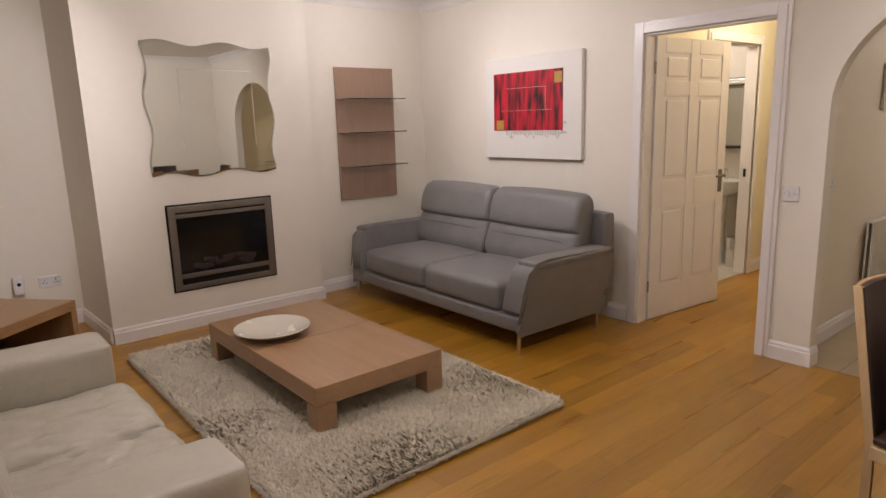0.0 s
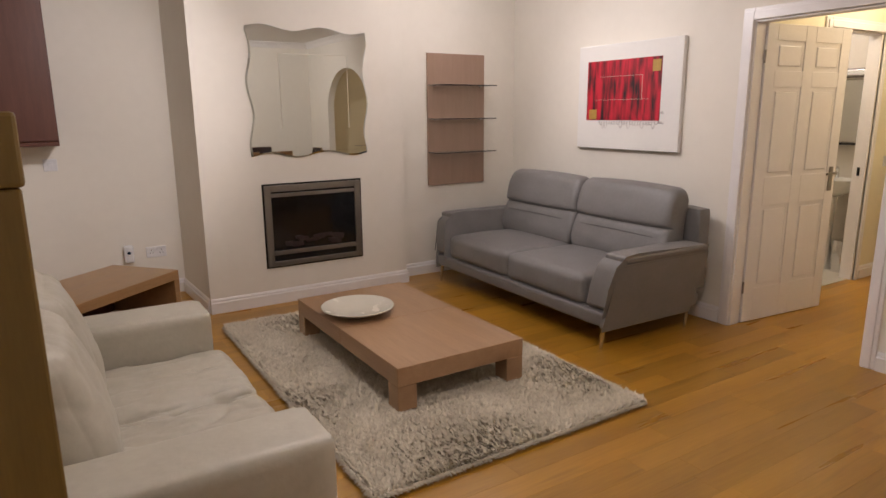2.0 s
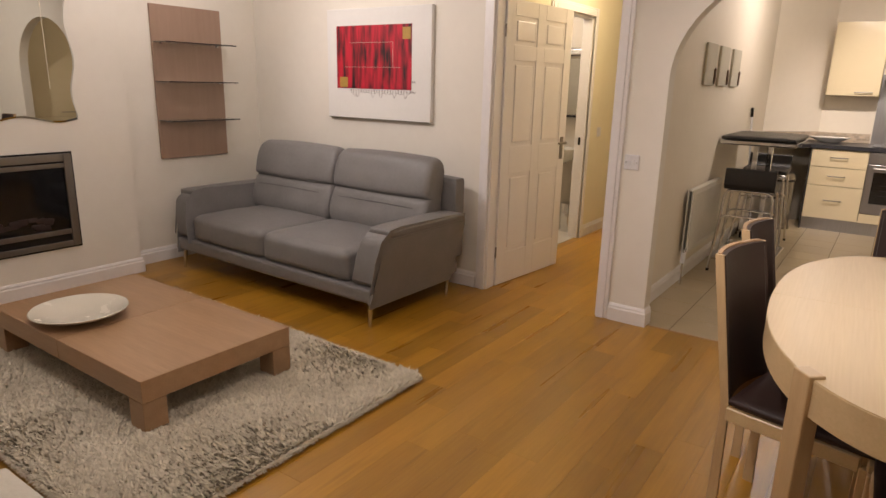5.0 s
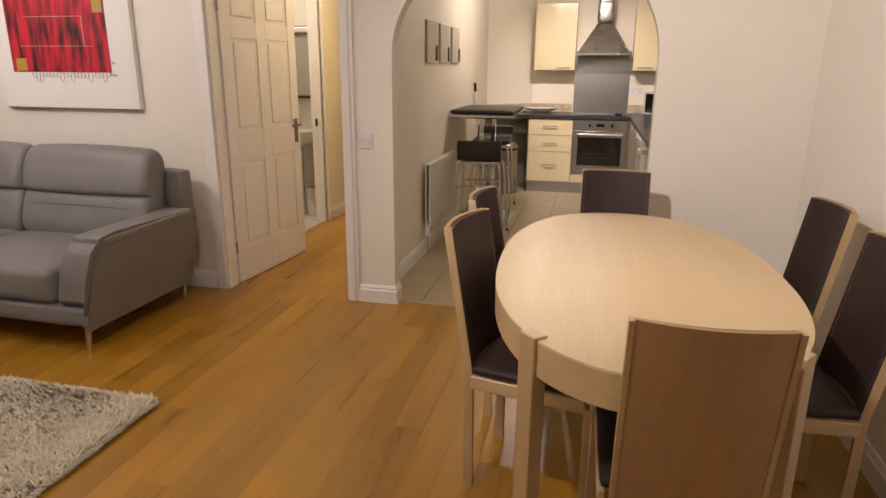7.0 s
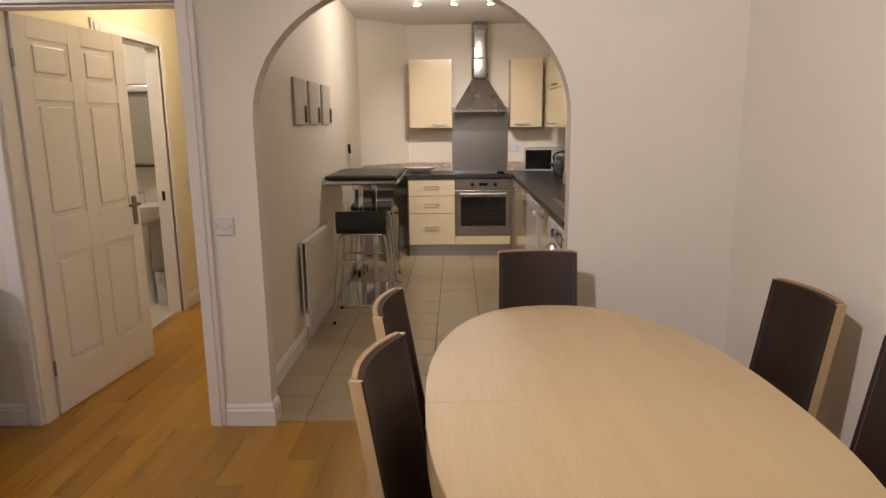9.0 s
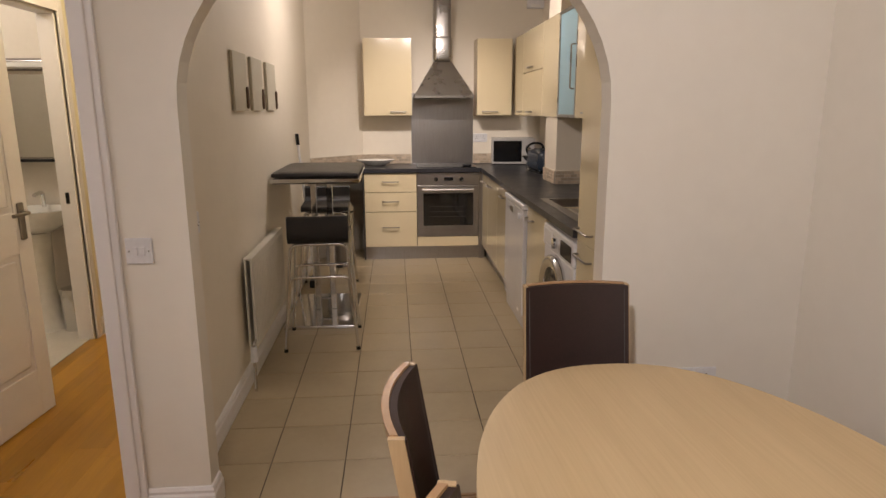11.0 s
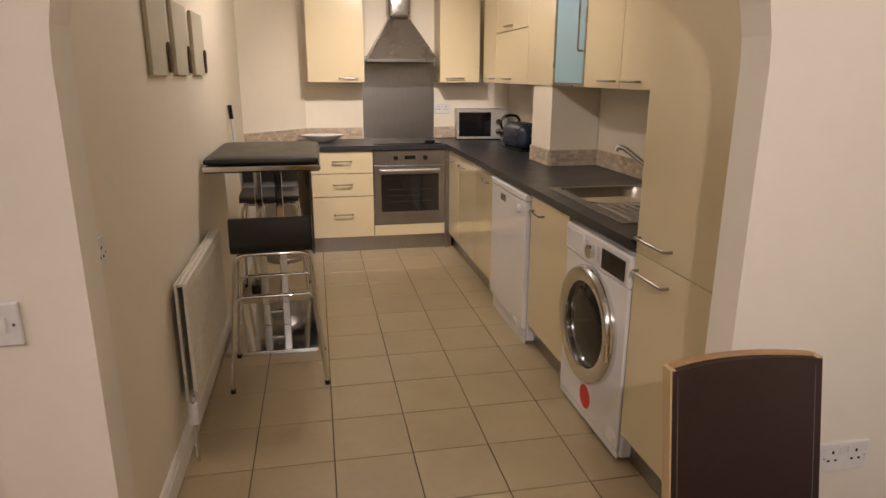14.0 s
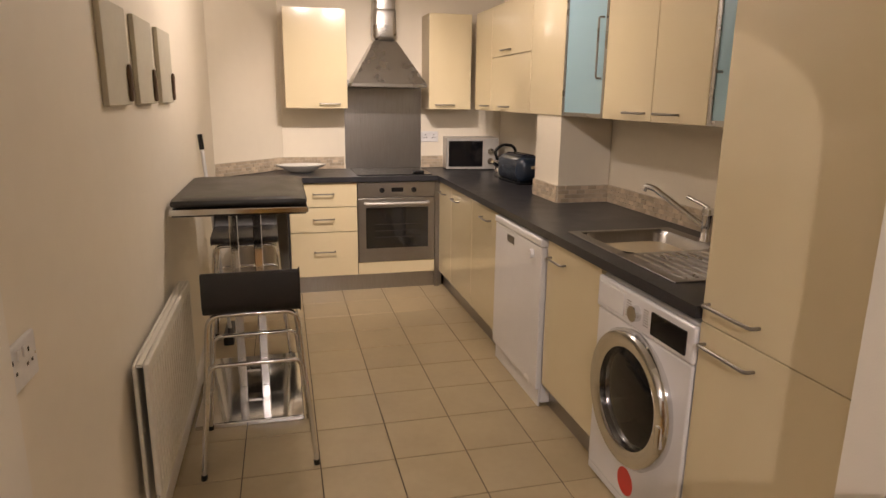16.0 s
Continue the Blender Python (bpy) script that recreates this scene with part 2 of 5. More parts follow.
# ---- shape helpers ----
def finish(bm, smooth=False):
    bmesh.ops.recalc_face_normals(bm, faces=bm.faces)
    if smooth:
        for f in bm.faces:
            f.smooth = True
        for e in bm.edges:
            if len(e.link_faces) == 2 and e.calc_face_angle(0) > 0.7:
                e.smooth = False
    return bm


def part(name, bm, material, parent=None, label="", smooth=False, m=None):
    finish(bm, smooth)
    me = bpy.data.meshes.new(name)
    bm.to_mesh(me)
    bm.free()
    me.materials.append(material)
    ob = new(name, me)
    if parent is not None:
        ob.parent = parent
    if m is not None:
        ob.matrix_basis = m
    if label:
        ob["label"] = label
    return ob


def thing(name, label, category, at=(0, 0, 0), rz=0.0, group=""):
    ob = new(name)
    ob.empty_display_size = 0.05
    ob.matrix_basis = pose(*at, 0, 0, rz)
    return tagged(ob, label, category, group)


def setting(name, bm, material, label="", smooth=False):
    return tagged(part(name, bm, material, None, label, smooth), kind="structure")


def bx(x0, x1, y0, y1, z0, z1, bev=0.0, seg=2, bm=None):
    out = bm or bmesh.new()
    tmp = bmesh.new()
    bmesh.ops.create_cube(tmp, size=1, matrix=Matrix.Translation(((x0 + x1) / 2, (y0 + y1) / 2, (z0 + z1) / 2)) @ Matrix.Diagonal((abs(x1 - x0), abs(y1 - y0), abs(z1 - z0), 1)))
    if bev:
        bmesh.ops.bevel(tmp, geom=tmp.edges[:], offset=bev, segments=seg, profile=0.5, affect="EDGES")
    if bm is None:
        out.free()
        return tmp
    merge(out, tmp)
    return out


def merge(bm, other):
    me = bpy.data.meshes.new("tmp")
    other.to_mesh(me)
    other.free()
    bm.from_mesh(me)
    bpy.data.meshes.remove(me)
    return bm


def prism(outline, lo, hi, axis="z", bm=None):
    """An outline in the other two axes (in x, y, z order), drawn out along axis from lo to hi."""
    bm = bm or bmesh.new()
    place = {"z": lambda a, b, c: (a, b, c), "x": lambda a, b, c: (c, a, b), "y": lambda a, b, c: (a, c, b)}[axis]
    low = [bm.verts.new(place(a, b, lo)) for a, b in outline]
    top = [bm.verts.new(place(a, b, hi)) for a, b in outline]
    faces = [bm.faces.new(low), bm.faces.new(top)]
    for i in range(len(outline)):
        j = (i + 1) % len(outline)
        bm.faces.new((low[i], low[j], top[j], top[i]))
    bm.normal_update()
    bmesh.ops.triangulate(bm, faces=faces, ngon_method="EAR_CLIP")
    return bm


def rod(p, q, r, seg=12, r2=None, bm=None):
    bm = bm or bmesh.new()
    p, q = Vector(p), Vector(q)
    d = q - p
    rot = d.to_track_quat("Z", "Y").to_matrix().to_4x4()
    bmesh.ops.create_cone(bm, cap_ends=True, segments=seg, radius1=r, radius2=r if r2 is None else r2, depth=d.length, matrix=Matrix.Translation((p + q) / 2) @ rot)
    return bm


def tube(points, r, seg=10, bm=None, closed=False):
    """A round tube through points."""
    bm = bm or bmesh.new()
    pts = [Vector(p) for p in points]
    rings, n = [], len(pts)
    up = None
    for i, p in enumerate(pts):
        a = pts[(i - 1) % n] if (i or closed) else p
        b = pts[(i + 1) % n] if (i < n - 1 or closed) else p
        d = (b - a).normalized()
        if up is None:
            up = d.orthogonal().normalized()
        side = d.cross(up).normalized()
        up = side.cross(d).normalized()
        rings.append([bm.verts.new(p + r * (math.cos(t) * up + math.sin(t) * side)) for t in (2 * math.pi * k / seg for k in range(seg))])
    for i in range(n if closed else n - 1):
        a, b = rings[i], rings[(i + 1) % n]
        for k in range(seg):
            bm.faces.new((a[k], a[(k + 1) % seg], b[(k + 1) % seg], b[k]))
    if not closed:
        bm.faces.new(rings[0])
        bm.faces.new(rings[-1])
    return bm


def bent(points, radius, steps=5):
    """Rounds the corners of a polyline."""
    pts = [Vector(p) for p in points]
    out = [pts[0]]
    for a, b, c in zip(pts, pts[1:], pts[2:]):
        r = min(radius, (a - b).length * 0.45, (c - b).length * 0.45)
        p, q = b + (a - b).normalized() * r, b + (c - b).normalized() * r
        for k in range(steps + 1):
            t = k / steps
            out.append(p * (1 - t) ** 2 + b * 2 * t * (1 - t) + q * t * t)
    return out + [pts[-1]]


def lathe(profile, seg=32, bm=None, at=(0, 0, 0)):
    bm = bm or bmesh.new()
    rings = []
    for r, z in profile:
        rings.append([bm.verts.new((at[0] + r * math.cos(2 * math.pi * k / seg), at[1] + r * math.sin(2 * math.pi * k / seg), at[2] + z)) for k in range(seg)] if r > 1e-5 else [bm.verts.new((at[0], at[1], at[2] + z))])
    for a, b in zip(rings, rings[1:]):
        for k in range(seg):
            j = (k + 1) % seg
            if len(a) > 1 and len(b) > 1:
                bm.faces.new((a[k], a[j], b[j], b[k]))
            elif len(a) > 1:
                bm.faces.new((a[k], a[j], b[0]))
            elif len(b) > 1:
                bm.faces.new((a[0], b[j], b[k]))
    return bm


def sweep(path, profile):
    """A moulding: profile of (out, up) along a floor path, out to the path's left."""
    bm = bmesh.new()
    pts = [Vector((x, y, 0)) for x, y in path]
    rows = []
    for i, p in enumerate(pts):
        dirs = []
        if i:
            dirs.append((p - pts[i - 1]).normalized())
        if i < len(pts) - 1:
            dirs.append((pts[i + 1] - p).normalized())
        ns = [Vector((-d.y, d.x, 0)) for d in dirs]
        nrm = ns[0] if len(ns) == 1 else (ns[0] + ns[1]) / max(0.2, 1 + ns[0].dot(ns[1]))
        rows.append([bm.verts.new((p.x + nrm.x * o, p.y + nrm.y * o, z)) for o, z in profile])
    n = len(profile)
    for a, b in zip(rows, rows[1:]):
        for k in range(n):
            bm.faces.new((a[k], a[(k + 1) % n], b[(k + 1) % n], b[k]))
    bm.faces.new(rows[0])
    bm.faces.new(rows[-1])
    return bm


def cushion(x0, x1, y0, y1, z0, z1, r=0.05, puff=(0, 0, 0), wrinkle=0.0, wscale=6.0, cuts=14, seed=0.0, crease=0.0):
    """A rounded, swollen, slightly creased block."""
    bm = bmesh.new()
    bmesh.ops.create_cube(bm, size=2)
    bmesh.ops.subdivide_edges(bm, edges=bm.edges[:], cuts=cuts, use_grid_fill=True)
    h = Vector(((x1 - x0) / 2, (y1 - y0) / 2, (z1 - z0) / 2))
    c = Vector(((x1 + x0) / 2, (y1 + y0) / 2, (z1 + z0) / 2))
    r = min(r, h.x, h.y, h.z)
    for v in bm.verts:
        u = Vector([math.copysign(abs(t) ** 0.75, t) for t in v.co])
        p = Vector((u.x * h.x, u.y * h.y, u.z * h.z))
        inner = Vector([max(-hh + r, min(hh - r, t)) for hh, t in zip(h, p)])
        d = p - inner
        if d.length > 1e-6:
            p = inner + d.normalized() * r
        fx, fy, fz = 1 - u.x**2, 1 - u.y**2, 1 - u.z**2
        p += Vector((u.x * fy * fz * puff[0], u.y * fx * fz * puff[1], u.z * fx * fy * puff[2]))
        if wrinkle:
            q = (p + c) * wscale + Vector((seed, seed * 2, 0))
            w = noise.noise(q) + 0.5 * noise.noise(q * 2.3)
            p += wrinkle * w * (d.normalized() if d.length > 1e-6 else Vector((0, 0, 1)))
        if crease:
            q = (p + c) * 4.0 + Vector((seed * 3, seed, seed))
            bend = 0.5 * noise.noise(q * 0.8)
            fold = 1 - abs(noise.noise(Vector((q.x * 0.8 + bend, q.y * 1.9 - bend, q.z * 1.4))))
            fine_ = 1 - abs(noise.noise(Vector((q.x * 2.2 + 7, q.y * 3.6 + 2 * bend, q.z * 2.5))))
            p -= (crease * fold ** 9 + 0.55 * crease * fine_ ** 8) * (d.normalized() if d.length > 1e-6 else Vector((0, 0, 1)))
        v.co = p + c
    return bm


# ---- plan ----
XE, XE2 = 4.20, 4.30            # wall with the door and the arch
YS, XW = -0.76, -0.30           # south and west walls of the lounge
YC, YA, YL = 4.725, 4.89, 5.50  # chimney breast, right recess, left recess
XC0, XC1 = 1.312, 2.932          # chimney breast from and to
ZC = 2.50
YK, YKR, XK = 1.51, -0.80, 8.70  # kitchen: left wall, right wall, end wall
D0, D1, DZ = 1.690, 2.525, 1.960  # lounge door opening
YH = 2.66                        # hall's far side

arch = [(0.690 - 0.705 * math.cos(math.pi * k / 28), 1.46 + 0.585 * math.sin(math.pi * k / 28)) for k in range(29)]
outline = [(YKR - 0.12, 0), (-0.015, 0)] + arch + [(1.395, 0), (D0, 0), (D0, DZ), (D1, DZ), (D1, 0), (YA + 0.1, 0), (YA + 0.1, ZC), (YKR - 0.12, ZC)]
setting("wall_east", prism(outline, XE, XE2, "x"), M_WALL, "cream painted wall with an arch and a doorway")
setting("wall_south", bx(XW - 0.1, XE, YS - 0.1, YS, 0, ZC), M_WALL, "plain cream painted wall")
setting("wall_west", bx(XW - 0.1, XW, YS, YL + 0.1, 0, ZC), M_WALL, "plain cream painted wall")
chim = [(XW, YL), (XC0 - 0.03, YL), (XC0, YC), (XC1, YC), (XC1, YA), (XE, YA), (XE, YL + 0.1), (XW, YL + 0.1)]
setting("wall_north", prism(chim, 0, ZC), M_WALL, "cream painted wall with a chimney breast")
kit = [(XE2, YK), (8.20, YK), (XK, 1.03), (XK, YKR), (XE2, YKR), (XE2, YKR - 0.12), (XK + 0.12, YKR - 0.12), (XK + 0.12, 1.63), (XE2, 1.63)]
setting("wall_kitchen", prism(kit, 0, ZC), M_KWALL, "warm cream kitchen wall")
setting("pillar", bx(6.735, 7.085, YKR + 0.002, -0.48, 0.87, ZC - 0.002, 0.004), M_KWALL, "boxed-in cream pier above the worktop")
BX0, BX1, BZ = 5.31, 6.11, 2.0
hall = [(XE2, 0), (BX0, 0), (BX0, BZ), (BX1, BZ), (BX1, 0), (7.6, 0), (7.6, ZC), (XE2, ZC)]
setting("wall_hall", prism(hall, YH, YH + 0.1, "y"), M_HWALL, "cream hall wall with a doorway, yellow light in its colour")
setting("wall_hall_end", bx(7.6, 7.7, 1.63, YH + 0.1, 0, ZC), M_HWALL, "cream hall end wall, yellow light in its colour")
setting("wall_bathroom", prism([(4.6, YH + 0.1), (4.6, 4.3), (6.55, 4.3), (6.55, YH + 0.1), (6.65, YH + 0.1), (6.65, 4.4), (4.5, 4.4), (4.5, YH + 0.1)], 0, ZC), M_BTILE, "pale tiled bathroom wall")
setting("ceiling", bx(XW - 0.1, XK + 0.12, YKR - 0.12, YL + 0.1, ZC, ZC + 0.12), M_CEIL, "white painted ceiling")

SK = [(0.001, 0), (0.017, 0), (0.017, 0.078), (0.012, 0.086), (0.012, 0.096), (0.006, 0.108), (0.001, 0.110)]
for nm, pth in (("baseboard", [(XE, D1 + 0.075), (XE, YA), (XC1, YA), (XC1, YC), (XC0, YC)]),
                ("baseboard", [(XC0, YC + 0.02), (XC0 - 0.03, YL), (XW, YL), (XW, YS), (XE, YS), (XE, -0.016), (XE2, -0.016)]),
                ("baseboard", [(XE2 - 0.004, 1.396), (XE - 0.001, 1.396), (XE - 0.001, D0 - 0.075)]),
                ("baseboard", [(8.18, YK), (XE2 + 0.02, YK)]),
                ("baseboard", [(7.6, YH), (BX1 + 0.075, YH)]),
                ("baseboard", [(BX0 - 0.075, YH), (XE2, YH)])):
    setting(nm, sweep(pth[::1], SK), M_GLOSSW, "white gloss skirting board")
CV = [(0.001, ZC - 0.001), (0.085, ZC - 0.001), (0.085, ZC - 0.012), (0.06, ZC - 0.022), (0.035, ZC - 0.045), (0.020, ZC - 0.07), (0.012, ZC - 0.085), (0.001, ZC - 0.085)]
setting("trim", sweep([(XE, YS), (XE, YA), (XC1, YA), (XC1, YC), (XC0, YC), (XC0 - 0.03, YL), (XW, YL), (XW, YS), (XE, YS)], CV), M_GLOSSW, "white moulded cornice")


def door_frame(x, y0, y1, z1, out):
    """Architrave and lining round an opening: side boards and a head, stepped."""
    bm = bmesh.new()
    w = 0.072
    for o, t in ((0.0, 0.014), (0.022, 0.022)):
        lo = w - o
        bx(x - t if out < 0 else x, x if out < 0 else x + t, y0 - lo, y0, 0, z1 + lo, 0.003, 1, bm)
        bx(x - t if out < 0 else x, x if out < 0 else x + t, y1, y1 + lo, 0, z1 + lo, 0.003, 1, bm)
        bx(x - t if out < 0 else x, x if out < 0 else x + t, y0, y1, z1, z1 + lo, 0.003, 1, bm)
    return bm


fr = door_frame(XE - 0.001, D0, D1, DZ, -1)
setting("trim", fr, M_GLOSSW, "white gloss door architrave")
setting("trim", door_frame(XE2 + 0.001, D0, D1, DZ, 1), M_GLOSSW, "white gloss door architrave")
lin = bx(XE + 0.001, XE2 - 0.001, D0 - 0.001, D0 + 0.012, 0, DZ, 0.002, 1)
bx(XE + 0.001, XE2 - 0.001, D1 - 0.012, D1 + 0.001, 0, DZ, 0.002, 1, lin)
bx(XE + 0.001, XE2 - 0.001, D0 + 0.012, D1 - 0.012, DZ - 0.012, DZ + 0.001, 0.002, 1, lin)
setting("trim", lin, M_GLOSSW, "white gloss door lining")
bf = door_frame(0, BX0, BX1, BZ, -1)
bf.transform(Matrix.Translation((0, YH - 0.001, 0)) @ Matrix(((0, 1, 0, 0), (1, 0, 0, 0), (0, 0, 1, 0), (0, 0, 0, 1))))
setting("trim", bf, M_GLOSSW, "white gloss bathroom door architrave")
bl = bx(BX0 - 0.001, BX0 + 0.012, YH + 0.001, YH + 0.099, 0, BZ, 0.002, 1)
bx(BX1 - 0.012, BX1 + 0.001, YH + 0.001, YH + 0.099, 0, BZ, 0.002, 1, bl)
bx(BX0 + 0.012, BX1 - 0.012, YH + 0.001, YH + 0.099, BZ - 0.012, BZ + 0.001, 0.002, 1, bl)
setting("trim", bl, M_GLOSSW, "white gloss bathroom door lining")
setting("trim", bx(BX1 - 0.016, BX1 - 0.0125, YH + 0.04, YH + 0.062, 0.88, 0.95, 0.001, 1), M_BLACK, "dark lock keep in the door lining")

# floors
FLOOR = setting("floor", bx(XW - 0.1, 7.7, YS - 0.1, YL + 0.1, -0.12, -0.012), M_SUB, "honey-coloured wood plank floor")
KFLOOR = setting("floor_kitchen", bx(XE2 - 0.06, XK + 0.1, YKR - 0.1, YK + 0.02, -0.012, -0.003), M_GROUT, "beige square tiled kitchen floor")
setting("floor_bathroom", bx(4.5, 6.65, YH + 0.03, 4.4, -0.011, 0.004), M_BFLOOR, "pale tiled bathroom floor")
setting("threshold_strip", bx(XE2 - 0.075, XE2 - 0.062, -0.014, 1.394, -0.012, 0.004, 0.002, 1), M_OAKX, "slim wooden threshold strip")


# ---- things ----
def handle_bar(name, length, material, parent, at, along="y", out=(-1, 0, 0), label="brushed steel bar handle"):
    """A D-shaped bar handle centred at a point on a door's face."""
    a = Vector({"y": (0, 1, 0), "x": (1, 0, 0), "z": (0, 0, 1)}[along]) * (length / 2)
    o = Vector(out)
    c = Vector(at)
    bm = tube(bent([c - a, c - a + o * 0.028, c + a + o * 0.028, c + a], 0.012, 3), 0.0052, 8)
    return part(name, bm, material, parent, label, True)


# lounge door, open into the hall
def panel_door(name, label, w, h, hinge, rz, material):
    d = tagged(new(name), label, "door", kind="structure")
    d.matrix_basis = pose(*hinge, 0, 0, rz)
    part("door_core", bx(0, w, -0.014, 0.014, 0.006, h, 0.001, 1), material, d)
    xs = [(0, 0.095), (w / 2 - 0.05, w / 2 + 0.05), (w - 0.095, w)]
    rails = [(0.006, 0.235), (0.80, 0.99), (1.565, 1.665), (h - 0.10, h)]
    bm = bmesh.new()
    for side in (-1, 1):
        ya, yb = (-0.021, -0.0135) if side < 0 else (0.0135, 0.021)
        for a, b in xs:
            bx(a, b, ya, yb, 0.006, h, 0.0015, 1, bm)
        for a, b in rails:
            for (l, r) in ((xs[0][1], xs[1][0]), (xs[1][1], xs[2][0])):
                bx(l, r, ya, yb, a, b, 0.0015, 1, bm)
    part("door_rails", bm, material, d)
    for (a, b) in zip(rails, rails[1:]):
        for (l, r) in ((xs[0][1], xs[1][0]), (xs[1][1], xs[2][0])):
            for side in (-1, 1):
                ya, yb = (-0.0205, -0.012) if side < 0 else (0.012, 0.0205)
                part("door_panel", bx(l + 0.028, r - 0.028, ya, yb, a[1] + 0.028, b[0] - 0.028, 0.007, 2), material, d)
    for side in (-1, 1):
        plate = part("handle_plate", bx(w - 0.075, w - 0.035, side * 0.0215, side * 0.028, 0.86, 1.03, 0.006, 2), M_GUN, d, "dull steel lever handle plate")
        part("lever", tube(bent([(w - 0.055, side * 0.028, 0.985), (w - 0.055, side * 0.07, 0.985), (w - 0.17, side * 0.072, 0.985)], 0.02), 0.009, 10), M_GUN, plate, "dull steel lever", True)
    for z in (0.25, 1.75):
        part("hinge", rod((-0.004, -0.016, z - 0.04), (-0.004, -0.016, z + 0.04), 0.006, 8), M_GUN, d)
    return d


panel_door("door_1", "white six-panel door standing open into the hall", 0.835, 1.95, (XE2 + 0.006, D1 - 0.004, 0), -5.7, M_GLOSSW)


def wall_plate(name, label, category, m, w, h, bits=()):
    """A moulded white wall plate, facing local -y, with small raised or dark bits (kind, x, z, w, h)."""
    t = tagged(new(name), label, category)
    t.matrix_basis = m
    part("plate", bx(-w / 2, w / 2, -0.009, 0, -h / 2, h / 2, 0.004, 2), M_PLASTIC, t)
    for kind, x, z, bw, bh in bits:
        if kind == "rocker":
            part("rocker", bx(x - bw / 2, x + bw / 2, -0.0135, -0.008, z - bh / 2, z + bh / 2, 0.002, 2), M_PLASTIC, t)
        elif kind == "screw":
            part("screw", rod((x, -0.0105, z), (x, -0.008, z), bw, 8), M_CHROME, t)
        else:
            part("pin_hole", bx(x - bw / 2, x + bw / 2, -0.0096, -0.008, z - bh / 2, z + bh / 2), M_BLACK, t)
    return t


def double_socket(m, label):
    bits = []
    for s in (-0.036, 0.036):
        bits += [("hole", s, 0.016, 0.006, 0.009), ("hole", s - 0.011, -0.008, 0.008, 0.006), ("hole", s + 0.011, -0.008, 0.008, 0.006)]
    bits += [("rocker", -0.012, 0.022, 0.012, 0.02), ("rocker", 0.012, 0.022, 0.012, 0.02), ("screw", -0.062, 0, 0.003, 0), ("screw", 0.062, 0, 0.003, 0)]
    return wall_plate("double_socket", label, "socket", m, 0.148, 0.087, bits)


wall_plate("light_switch", "white two-gang light switch on the cream wall", "switch", pose(XE, 1.558, 0.985, 0, 0, -90), 0.088, 0.088,
           [("rocker", -0.012, 0, 0.016, 0.03), ("rocker", 0.012, 0, 0.016, 0.03), ("screw", -0.032, 0, 0.003, 0), ("screw", 0.032, 0, 0.003, 0)])
double_socket(pose(XE, -0.39, 0.463, 0, 0, -90), "white double socket on the dining wall")
double_socket(pose(1.085, YL, 0.356, 0, 0, 0), "white double socket on the recess wall")
double_socket(pose(4.60, YK, 0.998, 0, 0, 0), "white double socket on the kitchen wall by the arch")
wall_plate("wall_switch", "white square switch beside the dark cabinet", "switch", pose(0.445, YL, 1.075, 0, 0, 0), 0.088, 0.088, [("rocker", 0, 0, 0.03, 0.04)])
wall_plate("wall_switch", "white switch in the hall", "switch", pose(6.42, YH, 0.99, 0, 0, 0), 0.088, 0.088, [("rocker", 0, 0, 0.03, 0.04)])
ph = thing("plug_in_unit", "small white plug-in unit with a blue light", "plug", (0.885, YL, 0.356))
part("housing", bx(-0.035, 0.035, -0.055, 0, -0.06, 0.075, 0.014, 3), M_PLASTIC, ph, smooth=True)
part("dial", rod((0, -0.058, 0.02), (0, -0.054, 0.02), 0.013, 14), M_BLUEK, ph, "dark blue button")

# fireplace
fp = thing("inset_fireplace", "bronze-framed inset gas fire in the chimney breast", "fireplace", (2.134, YC, 0.280))
W2, H2 = 0.397, 0.637
part("surround", bx(-W2, W2, -0.006, 0.0, 0, H2, 0.002, 1), M_BLACK, fp, "thin black outer edge")
for a in ((-W2 + 0.012, -W2 + 0.062, 0.012, H2 - 0.012), (W2 - 0.062, W2 - 0.012, 0.012, H2 - 0.012)):
    part("frame_side", bx(a[0], a[1], -0.022, -0.004, a[2], a[3], 0.004, 2), M_GUN, fp)
part("frame_top", bx(-W2 + 0.062, W2 - 0.062, -0.021, -0.004, H2 - 0.06, H2 - 0.012, 0.004, 2), M_GUN, fp)
part("frame_bottom", bx(-W2 + 0.062, W2 - 0.062, -0.021, -0.004, 0.012, 0.05, 0.004, 2), M_GUN, fp)
part("trim_bar", bx(-W2 + 0.064, W2 - 0.064, -0.026, -0.008, H2 - 0.10, H2 - 0.072, 0.003, 2), M_GUN, fp)
part("trim_bar", bx(-W2 + 0.064, W2 - 0.064, -0.026, -0.008, 0.098, 0.130, 0.003, 2), M_GUN, fp)
part("trim_bar", bx(-W2 + 0.064, W2 - 0.064, -0.012, -0.006, 0.052, 0.096, 0.001, 1), M_BLACK, fp)
part("firebox_glass", bx(-W2 + 0.062, W2 - 0.062, -0.0065, -0.003, 0.05, H2 - 0.06), M_BLACKG, fp, "dark glass over the fire bed")
coal = bmesh.new()
rs = random.Random(4)
for k in range(26):
    x, z = rs.uniform(-0.24, 0.24), rs.uniform(0.135, 0.20)
    z += 0.05 * (1 - abs(x) / 0.26)
    merge(coal, cushion(x - 0.03, x + 0.03, -0.013, -0.005, z - 0.014, z + 0.014, 0.006, cuts=2, wrinkle=0.004, wscale=40, seed=k))
tagged(part("coal_bed", coal, M_BROWNL, fp, "dim imitation coals", True), kind="stuff")

# wavy mirror over the fire
mi = thing("wavy_mirror", "frameless silvered wall mirror with wavy edges", "mirror", (2.145, YC, 1.572))


